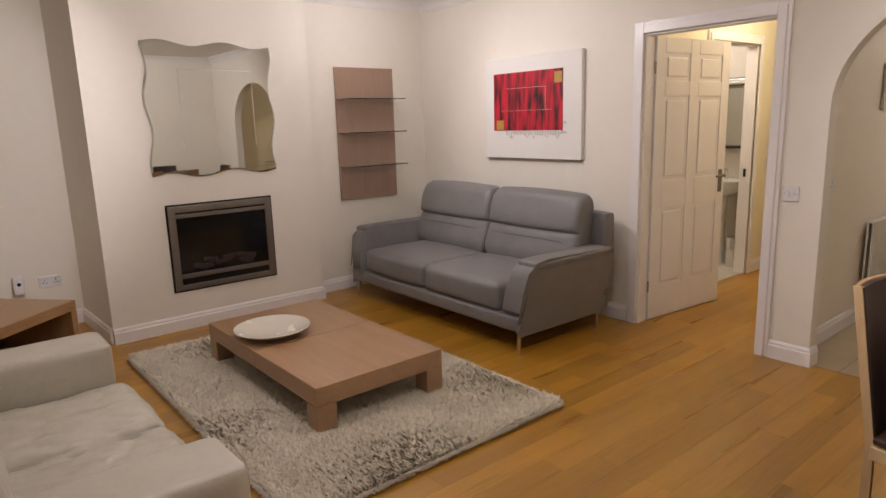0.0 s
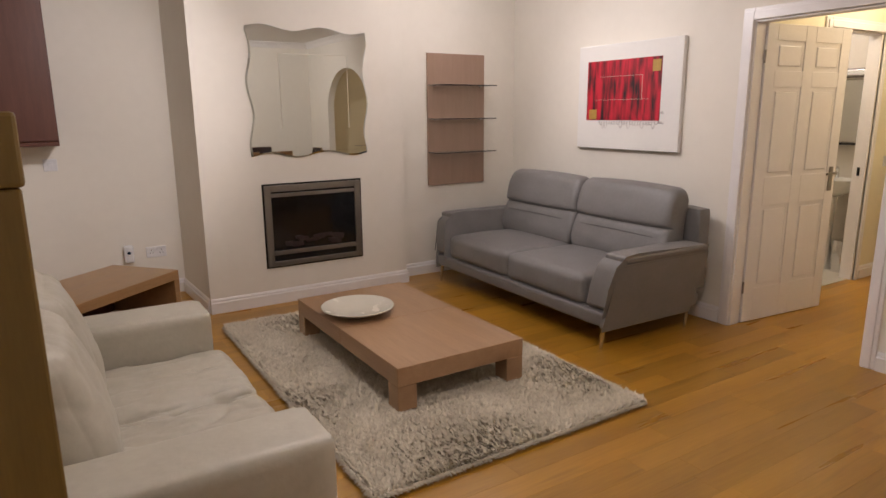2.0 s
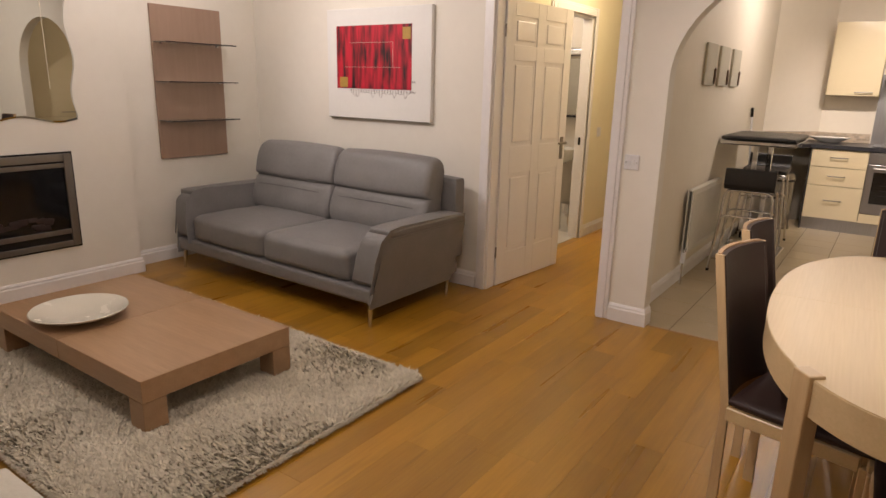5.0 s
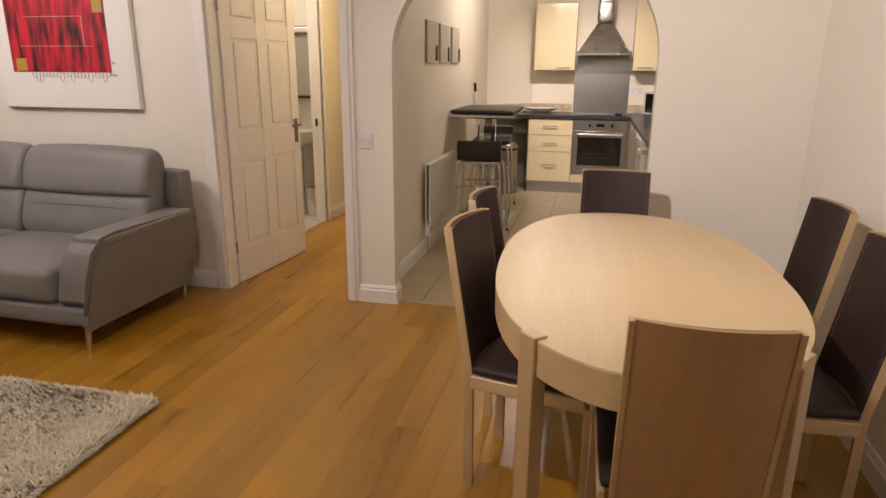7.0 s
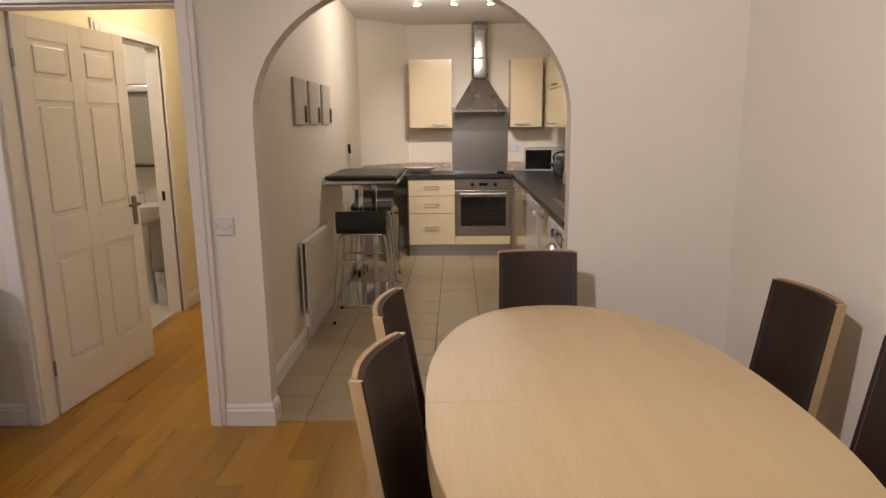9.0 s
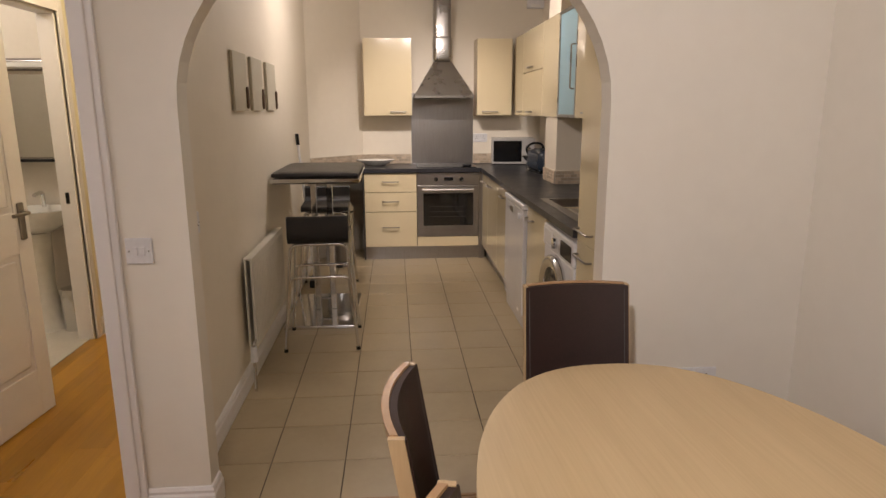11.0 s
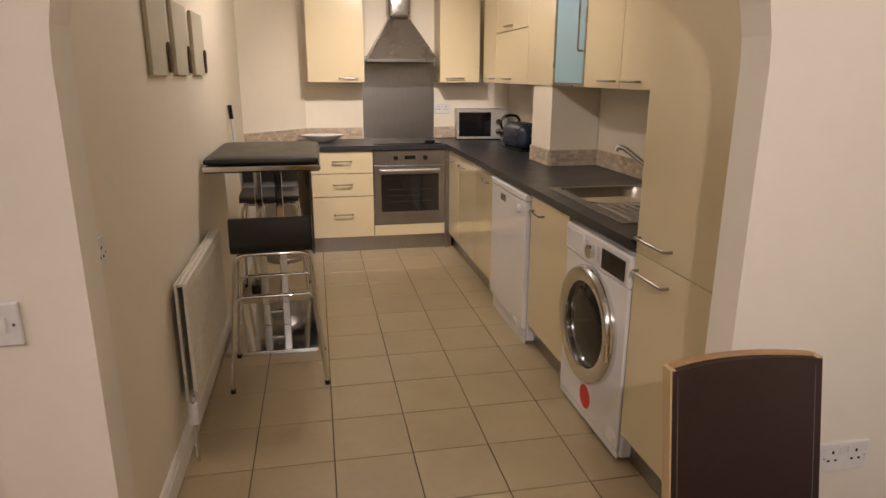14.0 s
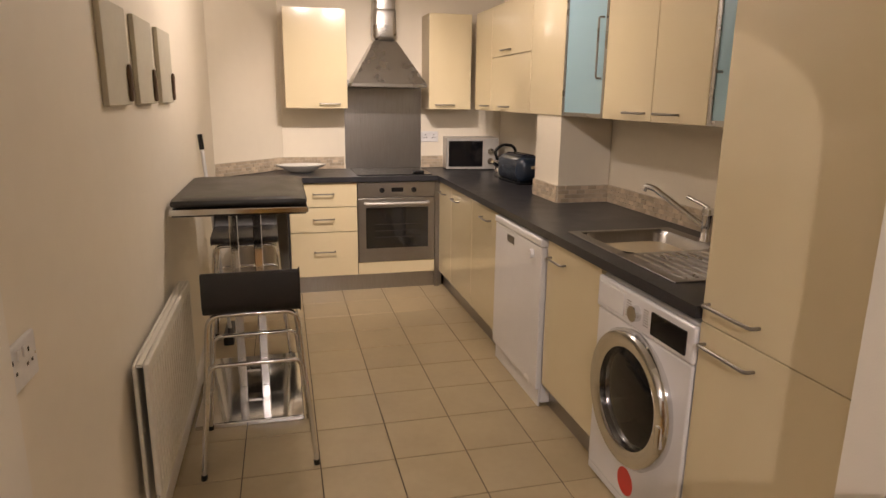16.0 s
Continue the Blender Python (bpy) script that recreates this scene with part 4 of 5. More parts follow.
ov = thing("built_in_oven", "stainless steel built-in electric oven with a dark window", "oven", (XU, 0.505, 0.13), -90)
part("housing", bx(0.001, 0.599, 0.024, 0.55, 0.0, 0.715, 0.001, 1), M_DARK, ov)
part("control_panel", bx(0.002, 0.598, -0.002, 0.023, 0.598, 0.714, 0.003, 2), M_STEELX, ov)
od = part("oven_door", bx(0.002, 0.598, -0.006, 0.023, 0.098, 0.594, 0.004, 2), M_STEELX, ov)
part("window", bx(0.062, 0.545, -0.0085, -0.0055, 0.205, 0.520, 0.001, 1), M_OVENG, od, "dark oven window")
rk = bmesh.new()
for z in (0.29, 0.34, 0.39):
    bx(0.13, 0.48, -0.0092, -0.0083, z, z + 0.004, bm=rk)
part("rack_lines", rk, M_DARK, od, "faint oven rack bars")
part("handle", tube(bent([(0.06, -0.006, 0.555), (0.06, -0.04, 0.555), (0.54, -0.04, 0.555), (0.54, -0.006, 0.555)], 0.015), 0.012, 10), M_SILVER, od, "wide steel oven handle", True)
for x in (0.185, 0.43):
    part("knob", rod((x, -0.024, 0.655), (x, -0.002, 0.655), 0.019, 16), M_BLACK, ov, "round control knob", True)
part("display", bx(0.26, 0.35, -0.0045, -0.0015, 0.64, 0.672, 0.001, 1), M_BLACKG, ov, "small dark clock display")
part("lower_panel", bx(0.002, 0.598, 0.0, 0.0195, 0.0, 0.094, 0.002, 2), M_CREAMD, ov, "cream filler panel below the oven")
tagged(part("corner_post", bx(XU, XU + 0.02, YU - 0.005, -0.0965, 0.0, 0.845, 0.002, 1), M_STEELX), "grey steel corner post beside the oven", "panel")
tagged(part("plinth", bx(XU + 0.035, XU + 0.05, YU - 0.03, 1.006, 0.0, 0.128, 0.001, 1), M_STEELX), "brushed steel plinth board", "plinth")
tagged(part("plinth", bx(4.36, XU + 0.034, YU - 0.065, YU - 0.05, 0.0, 0.128, 0.001, 1), M_STEELX), "brushed steel plinth board", "plinth")


# side units: local x runs towards -x of the room, so they face +y
def side_unit(name, label, x_hi, w, z0, z1, d, doors, yf=YU, **k):
    return cabinet(name, label, (x_hi, yf, z0), 180, w, d, z1 - z0, doors, **k)


DD = 0.62
side_unit("base_unit", "cream gloss kitchen base unit", 8.135, 0.365, 0.13, 0.845, DD, [(0, 0.365, 0, 0.715, 0.13, 0.64, "x")])
side_unit("base_unit", "cream gloss kitchen base unit", 7.769, 0.52, 0.13, 0.845, DD, [(0, 0.52, 0, 0.715, 0.13, 0.64, "x")])
side_unit("base_unit", "cream gloss kitchen base unit", 7.248, 0.535, 0.13, 0.845, DD, [(0, 0.535, 0, 0.715, 0.30, 0.64, "x")])
side_unit("base_unit", "cream gloss base unit under the sink", 6.03, 0.515, 0.13, 0.845, DD, [(0, 0.515, 0, 0.715, 0.12, 0.64, "x")])

dw = thing("dishwasher", "white freestanding dishwasher under the worktop", "dishwasher", (6.705, YU + 0.025, 0), 180)
part("body", bx(0.004, 0.664, 0.03, 0.60, 0.02, 0.838, 0.006, 2), M_APPL, dw)
part("top_lid", bx(0.002, 0.666, -0.006, 0.60, 0.806, 0.842, 0.008, 3), M_APPL, dw)
dd = part("door", bx(0.004, 0.664, 0.0, 0.029, 0.095, 0.802, 0.006, 3), M_APPL, dw)
part("kickboard", bx(0.01, 0.658, 0.018, 0.03, 0.0, 0.09, 0.003, 1), M_APPL, dw)
part("control_knob", rod((0.555, -0.018, 0.752), (0.555, 0.0, 0.752), 0.022, 18), M_APPL, dd, "round white knob", True)
part("label_plate", bx(0.20, 0.30, -0.002, 0.001, 0.735, 0.775, 0.001, 1), M_GUN, dd, "grey maker's plate")

wm = thing("washing_machine", "white front-loading washing machine with a chrome porthole", "washing machine", (5.513, YU + 0.005, 0), 180)
part("body", bx(0.0, 0.60, 0.012, 0.58, 0.012, 0.832, 0.012, 3), M_APPL, wm)
part("front_panel", bx(0.006, 0.594, -0.004, 0.0115, 0.045, 0.70, 0.008, 3), M_APPL, wm)
cp = part("control_panel", bx(0.002, 0.598, -0.010, 0.0115, 0.703, 0.826, 0.010, 3), M_APPL, wm)
part("display", bx(0.375, 0.565, -0.0125, -0.0095, 0.722, 0.800, 0.004, 2), M_BLACKG, cp, "black display window")
part("dial", rod((0.285, -0.032, 0.762), (0.285, -0.008, 0.762), 0.028, 22), M_CHROME, cp, "chrome programme dial", True)
part("drawer", bx(0.02, 0.20, -0.0125, -0.0095, 0.722, 0.806, 0.004, 2), M_APPL, cp, "detergent drawer front")
for k in range(7):
    for x in (0.215, 0.325):
        part("print_line", bx(x, x + 0.03, -0.0108, -0.0096, 0.735 + k * 0.009, 0.738 + k * 0.009), M_GUN, cp)
part("kick_panel", bx(0.006, 0.594, -0.001, 0.0115, 0.012, 0.042, 0.004, 2), M_APPL, wm)


def facing(bm, x, y, z):
    bm.transform(Matrix.Translation((x, y, z)) @ Matrix.Rotation(radians(90), 4, "X"))
    return bm


port = part("porthole_ring", facing(lathe([(0.246, 0.0), (0.249, 0.022), (0.238, 0.040), (0.220, 0.044), (0.182, 0.030), (0.178, 0.0)], 48), 0.29, -0.004, 0.452), M_CHROME, wm, "broad chrome porthole ring", True)
part("porthole_glass", facing(lathe([(0.181, 0.002), (0.160, 0.010), (0.10, 0.016), (0.0, 0.019)], 40), 0.29, -0.010, 0.452), M_BLACKG, port, "dark bowl-shaped porthole glass", True)
part("door_catch", bx(0.505, 0.53, -0.052, -0.03, 0.39, 0.47, 0.006, 2), M_CHROME, port, "chrome door catch")
part("sticker", facing(lathe([(0.052, 0.0), (0.052, 0.0012), (0.0, 0.0012)], 28), 0.29, -0.0035, 0.120), M_RED, wm, "round red sticker with faint print")

tl = thing("tall_unit", "cream gloss full-height kitchen unit with two doors", "cabinet", (4.915, YU, 0.13), 180, "kitchen units")
part("body", bx(0.001, 0.568, 0.0205, DD + 0.04, 0, 2.05, 0.001, 1), M_CREAME, tl)
for z0, z1, hz in ((0.0, 0.715, 0.655), (0.718, 2.05, 0.775)):
    d_ = part("door", bx(0.002, 0.567, 0, 0.0195, z0, z1, 0.002, 2), M_CREAMD, tl)
    handle_bar("handle", 0.20, M_GUN, d_, (0.13, 0, hz), "x", (0, -1, 0))
tagged(part("filler_panel", bx(XE2 + 0.002, 4.344, YU - 0.30, YU - 0.02, 0.0, 2.18, 0.001, 1), M_CREAMD), "cream filler strip beside the tall unit", "panel")

# wall units
WZ0, WZ1 = 1.380, 2.105
XWU, YWU = 8.42, -0.47
end_unit("wall_unit", "cream gloss wall unit beside the cooker hood", 0.997, 0.465, WZ0, WZ1, 0.295, [(0, 0.465, 0, WZ1 - WZ0, 0.33, 0.035, "x")], XWU)
end_unit("wall_unit", "cream gloss wall unit beside the cooker hood", -0.105, 0.345, WZ0, WZ1, 0.295, [(0, 0.345, 0, WZ1 - WZ0, 0.13, 0.035, "x")], XWU)
ht = WZ1 - WZ0
side_unit("wall_unit", "narrow cream gloss corner wall unit", 8.372, 0.396, WZ0, WZ1, 0.325, [(0, 0.396, 0, ht, 0.28, 0.035, "x")], YWU)
side_unit("wall_unit", "cream gloss wall unit with two flap doors", 7.975, 0.775, WZ0, WZ1, 0.325, [(0, 0.775, 0, 0.372, 0.33, 0.035, "x"), (0, 0.775, 0.375, ht, 0.33, 0.41, "x")], YWU)
side_unit("wall_unit", "plain cream gloss wall unit", 7.199, 0.484, WZ0, WZ1, 0.325, [(0, 0.484, 0, ht, None, 0, "x")], YWU)
side_unit("wall_unit", "cream gloss wall unit", 6.244, 0.423, WZ0, WZ1, 0.325, [(0, 0.423, 0, ht, 0.30, 0.035, "x")], YWU)
side_unit("wall_unit", "cream gloss wall unit", 5.820, 0.367, WZ0, WZ1, 0.325, [(0, 0.367, 0, ht, 0.12, 0.035, "x")], YWU)


def glass_unit(x_hi, w, hx):
    g = thing("glass_wall_unit", "wall unit with a blue frosted glass door in a steel frame", "cabinet", (x_hi, YWU, WZ0), 180, "kitchen units")
    part("body", bx(0.001, w - 0.001, 0.0205, 0.325, 0, ht, 0.001, 1), M_CREAME, g)
    f = bmesh.new()
    for a in ((0.001, 0.022, 0.001, ht - 0.001), (w - 0.022, w - 0.001, 0.001, ht - 0.001), (0.022, w - 0.022, 0.001, 0.022), (0.022, w - 0.022, ht - 0.022, ht - 0.001)):
        bx(a[0], a[1], 0, 0.0195, a[2], a[3], 0.001, 1, f)
    fr_ = part("door_frame", f, M_STEEL, g, "slim steel door frame")
    part("pane", bx(0.022, w - 0.022, 0.006, 0.011, 0.022, ht - 0.022), M_FROST, fr_, "pale blue frosted glass")
    handle_bar("handle", 0.28, M_STEEL, fr_, (hx, 0, 0.33), "z", (0, -1, 0))
    return g


glass_unit(6.714, 0.469, 0.43)
glass_unit(5.452, 0.532, 0.06)

# worktops and mosaic upstand
SX0, SX1, SY0, SY1 = 5.53, 5.93, -0.64, -0.24   # sink bowl opening
wt = thing("worktop", "dark slate laminate L-shaped worktop", "worktop")
part("slab", prism([(XU - 0.02, 1.02), (XU - 0.02, YU + 0.02), (SX1, YU + 0.02), (SX1, YKR + 0.002), (6.733, YKR + 0.002), (6.733, -0.478), (7.087, -0.478), (7.087, YKR + 0.002), (XK - 0.002, YKR + 0.002), (XK - 0.002, 1.028), (8.2, 1.498), (7.86, 1.498), (7.98, 1.10)], 0.852, 0.89), M_WORKTOP, wt)
part("slab", bx(4.917, SX0, YU + 0.02, YKR + 0.002, 0.852, 0.89), M_WORKTOP, wt)
part("sink_strip", bx(SX0, SX1, YU + 0.02, SY1, 0.852, 0.89), M_WORKTOP, wt)
part("sink_strip", bx(SX0, SX1, YKR + 0.002, SY0, 0.852, 0.89), M_WORKTOP, wt)


def upstand(p, q, name="mosaic_upstand"):
    """A strip of small stone mosaic against a wall, from p to q, the room to the right of p to q."""
    q, p = Vector((*p, 0)), Vector((*q, 0))
    d = (q - p).normalized()
    nrm = Vector((-d.y, d.x, 0))
    L = (q - p).length
    t = thing(name, "beige stone mosaic upstand above the worktop", "tiles", (0, 0, 0))
    m = Matrix(((d.x, nrm.x, 0, p.x), (d.y, nrm.y, 0, p.y), (0, 0, 1, 0.8905), (0, 0, 0, 1)))
    b = bx(0, L, 0.001, 0.006, 0, 0.100)
    b.transform(m)
    part("grout_bed", b, M_MGROUT, t)
    g = bmesh.new()
    rnd = random.Random(int(L * 1000))
    for r in range(4):
        x = 0.002 - (0.024 if r % 2 else 0)
        while x < L - 0.004:
            w = 0.048
            a, b_ = max(x, 0.001), min(x + w - 0.003, L - 0.001)
            if b_ - a > 0.006:
                bx(a, b_, 0.004, 0.0095 + rnd.uniform(0, 0.002), 0.003 + r * 0.0242, 0.003 + r * 0.0242 + 0.0212, bm=g)
            x += w
    g.transform(m)
    tagged(part("mosaic", g, M_MOSAIC, t), kind="stuff")
    return t


upstand((XK, -0.105), (XK, YKR))
upstand((XK, 1.03), (XK, 0.545))
upstand((8.20, YK), (XK, 1.03))
for a, b in (((8.71, YKR), (7.088, YKR)), ((7.086, -0.48), (6.734, -0.48)), ((6.734, -0.48), (6.734, YKR + 0.012)), ((6.733, YKR), (4.92, YKR))):
    upstand(a, b)

# hob, splashback and hood
hb = thing("ceramic_hob", "black ceramic glass hob set in the worktop", "hob", (8.43, 0.21, 0.8905))
part("glass_plate", bx(-0.25, 0.25, -0.29, 0.29, 0, 0.006, 0.002, 2), M_BLACKG, hb)
for x, y, r in ((-0.12, 0.14, 0.09), (0.12, 0.14, 0.075), (0.12, -0.12, 0.09)):
    part("ring", lathe([(r, 0.0062), (r, 0.0068), (r - 0.003, 0.0068), (r - 0.003, 0.0062)], 36, at=(x, y, 0)), M_GUN, hb, "faint cooking zone ring")
part("control", bx(-0.20, -0.12, -0.24, -0.16, 0.006, 0.026, 0.006, 2), M_BLACK, hb, "small black lighter block")
tagged(part("splashback", bx(XK - 0.006, XK - 0.001, -0.10, 0.535, 0.8905, 1.60, 0.001, 1), M_STEELX), "brushed steel splashback behind the hob", "splashback")
hd_ = thing("cooker_hood", "stainless steel chimney cooker hood", "cooker hood", (XK - 0.002, 0.225, 1.545))
bm = bmesh.new()
lo = [(-0.41, 0.285), (-0.41, -0.285), (0, -0.285), (0, 0.285)]
hi = [(-0.20, 0.088), (-0.20, -0.088), (0, -0.088), (0, 0.088)]
rings = [[bm.verts.new((x, y, z)) for x, y in r] for r, z in ((lo, 0), (lo, 0.022), (hi, 0.345))]
for a, b in zip(rings, rings[1:]):
    for k in range(4):
        bm.faces.new((a[k], a[(k + 1) % 4], b[(k + 1) % 4], b[k]))
bm.faces.new(rings[0])
bm.faces.new(rings[-1])
part("canopy", bm, M_STEEL, hd_)
part("flue", bx(-0.20, 0, -0.084, 0.084, 0.3455, 0.953, 0.035, 4), M_STEEL, hd_, "upright steel flue", True)
part("flue_sleeve", bx(-0.206, -0.001, -0.09, 0.09, 0.3458, 0.60, 0.036, 4), M_STEEL, hd_, "", True)
part("grease_filter", bx(-0.38, -0.04, -0.24, 0.24, -0.006, -0.0008, 0.002, 1), M_GUN, hd_, "mesh grease filter")

# sink
sk = thing("kitchen_sink", "stainless steel inset sink with a ribbed drainer", "sink", (0, 0, 0.8905))
rim = bmesh.new()
z = 0.004
for a in ((SX0 - 0.02, SX1 + 0.03, SY1, SY1 + 0.05), (SX0 - 0.02, SX1 + 0.03, SY0 - 0.06, SY0), (SX1, SX1 + 0.03, SY0, SY1), (5.14, SX0, SY0 - 0.06, SY1 + 0.05)):
    bx(a[0], a[1], a[2], a[3], 0, z, 0.001, 1, rim)
part("deck", rim, M_STEELX, sk, "steel rim and drainer plate")
bowl = bmesh.new()
ringz = [(0.0, 0.0, 0.003), (0.0, 0.012, -0.01), (0.0, 0.03, -0.14), (0.0, 0.075, -0.155)]
prev = None
for _, ins, zz in ringz:
    o = []
    x0, x1, y0, y1, rr_ = SX0 + ins, SX1 - ins, SY0 + ins, SY1 - ins, 0.07
    for cx, cy, a0 in ((x1 - rr_, y1 - rr_, 0), (x0 + rr_, y1 - rr_, 90), (x0 + rr_, y0 + rr_, 180), (x1 - rr_, y0 + rr_, 270)):
        for k in range(7):
            t = radians(a0 + 15 * k)
            o.append(bowl.verts.new((cx + rr_ * math.cos(t), cy + rr_ * math.sin(t), zz)))
    if prev:
        for k in range(len(o)):
            bowl.faces.new((prev[k], prev[(k + 1) % len(o)], o[(k + 1) % len(o)], o[k]))
    prev = o
bowl.faces.new(prev)
part("bowl", bowl, M_STEELX, sk, "rounded steel bowl", True)
for k in range(9):
    y = -0.25 - k * 0.042
    part("drainer_rib", tube([(5.17, y, 0.004), (5.18, y, 0.007), (5.47, y, 0.007), (5.49, y, 0.004)], 0.006, 6), M_STEEL, sk, "", True)
part("waste", lathe([(0.04, -0.1545), (0.04, -0.151), (0.025, -0.150), (0, -0.153)], 24, at=(5.73, -0.44, 0)), M_CHROME, sk, "round chrome waste", True)
tp = thing("mixer_tap", "chrome mixer tap with a long swivel spout", "tap", (5.655, -0.675, 0.8945))
part("base", lathe([(0, 0), (0.027, 0), (0.027, 0.008), (0.022, 0.014), (0.022, 0.11), (0.026, 0.115), (0.024, 0.14), (0, 0.146)], 24), M_CHROME, tp, smooth=True)
part("spout", tube(bent([(0, 0.0, 0.06), (0.05, 0.03, 0.09), (0.21, 0.13, 0.20), (0.245, 0.15, 0.205), (0.25, 0.155, 0.185)], 0.03), 0.0125, 12), M_CHROME, tp, smooth=True)
part("lever", tube([(0, 0, 0.14), (0.03, 0.005, 0.152), (0.12, 0.02, 0.172)], 0.008, 10), M_CHROME, tp, smooth=True)

# microwave, kettle, toaster, dish, papers
mw = thing("microwave_oven", "silver microwave oven with a black door window", "microwave", (8.45, -0.262, 0.8915), -97)
part("case", bx(0, 0.43, 0.012, 0.30, 0.008, 0.262, 0.006, 2), M_SILVER, mw)
part("front", bx(0.0, 0.43, 0.0, 0.0115, 0.008, 0.262, 0.004, 2), M_SILVER, mw)
part("door_window", bx(0.018, 0.30, -0.003, 0.001, 0.03, 0.238, 0.003, 2), M_BLACKG, mw, "black door window")
for z in (0.075, 0.155):
    part("knob", rod((0.365, -0.018, z), (0.365, 0.0, z), 0.026, 20), M_CHROME, mw, "round silver knob", True)
for x, y in ((0.03, 0.04), (0.4, 0.04), (0.03, 0.27), (0.4, 0.27)):
    part("foot", rod((x, y, 0), (x, y, 0.009), 0.012, 8), M_BLACK, mw)
kt = thing("kettle", "chrome kettle with a black arched handle", "kettle", (7.95, -0.60, 0.8905))
part("body", lathe([(0, 0), (0.085, 0.0), (0.09, 0.02), (0.08, 0.09), (0.06, 0.14), (0.035, 0.155), (0, 0.16)], 32), M_CHROME, kt, smooth=True)
part("handle", tube(bent([(-0.0, 0.07, 0.13), (0.0, 0.095, 0.20), (0, 0.03, 0.245), (0, -0.06, 0.235), (0, -0.085, 0.15)], 0.04), 0.011, 10), M_BLACK, kt, "black arched handle", True)
part("spout", rod((-0.02, 0.07, 0.09), (-0.05, 0.125, 0.125), 0.022, 14, 0.013), M_CHROME, kt, smooth=True)
to = thing("toaster", "navy blue rounded toaster", "toaster", (7.66, -0.60, 0.8905), 6)
part("body", cushion(-0.19, 0.19, -0.10, 0.10, 0.012, 0.195, 0.055, (0.01, 0.005, 0.008), cuts=12), M_BLUEK, to, smooth=True)
part("slot", bx(-0.13, 0.13, -0.04, -0.012, 0.19, 0.2045), M_BLACK, to)
part("slot", bx(-0.13, 0.13, 0.012, 0.04, 0.19, 0.2045), M_BLACK, to)
part("lever", bx(-0.215, -0.19, -0.02, 0.02, 0.11, 0.135, 0.006, 2), M_CHROME, to, "chrome lever")
part("base", bx(-0.17, 0.17, -0.085, 0.085, 0.0, 0.02, 0.004, 1), M_BLACK, to)
ds = thing("serving_dish", "shallow white oval dish on the worktop", "dish", (8.50, 0.90, 0.8905))
b = lathe([(0, 0), (0.07, 0), (0.09, 0.012), (0.165, 0.052), (0.17, 0.058), (0.16, 0.056), (0.085, 0.020), (0, 0.012)], 40)
b.transform(Matrix.Diagonal((0.72, 1.15, 1, 1)))
part("bowl", b, M_PORC, ds, smooth=True)
double_socket(pose(XK, -0.175, 1.15, 0, 0, -90), "white double socket above the worktop")
tagged(part("paper_sheet", bx(8.708, 8.718, -0.50, -0.24, 1.12, 1.235, 0.002, 1), M_CANVAS), "white card propped behind the microwave", "paper")

sn = thing("alarm_sensor", "small white alarm sensor high on the kitchen wall", "sensor", (XK - 0.001, -0.715, 2.415), -90)
part("housing", bx(-0.085, 0.085, -0.06, 0, 0, 0.08, 0.012, 3), M_PLASTIC, sn, smooth=True)
part("lens", bx(-0.05, 0.05, -0.063, -0.058, 0.012, 0.035, 0.002, 1), M_CANVAS, sn, "pale sensor lens")

# kitchen left side
rd = thing("radiator", "cream panel radiator fixed low on the kitchen wall", "radiator", (5.285, YK, 0.225))
part("front_panel", bx(0, 0.90, -0.066, -0.050, 0, 0.475, 0.006, 2), M_RAD, rd)
for k in range(21):
    x = 0.035 + k * 0.0405
    part("flute", bx(x, x + 0.018, -0.069, -0.065, 0.03, 0.44, 0.002, 1), M_RAD, rd)
part("rear_panel", bx(0, 0.90, -0.032, -0.020, 0, 0.475, 0.005, 2), M_RAD, rd)
part("top_grille", bx(0.004, 0.896, -0.0495, -0.0325, 0.462, 0.473, 0.002, 1), M_RAD, rd)
part("bracket", bx(0.15, 0.18, -0.022, -0.001, 0.05, 0.4, 0.001, 1), M_RAD, rd)
part("bracket", bx(0.72, 0.75, -0.022, -0.001, 0.05, 0.4, 0.001, 1), M_RAD, rd)
part("valve", rod((-0.055, -0.055, -0.06), (-0.055, -0.055, 0.02), 0.020, 14, 0.016), M_PLASTIC, rd, "white thermostatic valve head", True)
part("valve_pipe", tube(bent([(0.0, -0.055, 0.035), (-0.055, -0.055, 0.035), (-0.055, -0.055, -0.265)], 0.015), 0.008, 8), M_CHROME, rd, "", True)

for k, x in enumerate((5.372, 5.79, 6.22)):
    cv = thing("small_canvas", "putty-coloured square canvas with an upright dark twig", "picture", (x, YK, 1.436), 0, "three canvases on the kitchen wall")
    part("canvas", bx(0, 0.292, -0.018, -0.001, 0, 0.292, 0.003, 2), M_LINEN, cv)
    part("twig", cushion(0.245, 0.270, -0.031, -0.0175, 0.01, 0.125, 0.007, cuts=4, wrinkle=0.003, wscale=30, seed=k), M_BARK, cv, "dark brown twig", True)

bt = thing("bar_table", "tall bar table with a padded black top and chrome base", "table", (6.55, 1.225, 0))
part("underside", bx(-0.405, 0.405, -0.278, 0.262, 0.979, 0.9845, 0.001, 1), M_BLACK, bt, "black underside board")
part("top_rim", bx(-0.415, 0.415, -0.288, 0.272, 0.985, 1.012, 0.004, 2), M_CHROME, bt, "chrome rim")
part("top_pad", cushion(-0.413, 0.413, -0.285, 0.270, 1.0125, 1.052, 0.022, (0, 0, 0.006), cuts=10), M_BLACKL, bt, "padded black leather top", True)
for y in (-0.055, 0.055):
    part("post", bx(-0.02, 0.02, y - 0.020, y + 0.020, 0.026, 0.9785, 0.003, 1), M_CHROME, bt, "square chrome post")
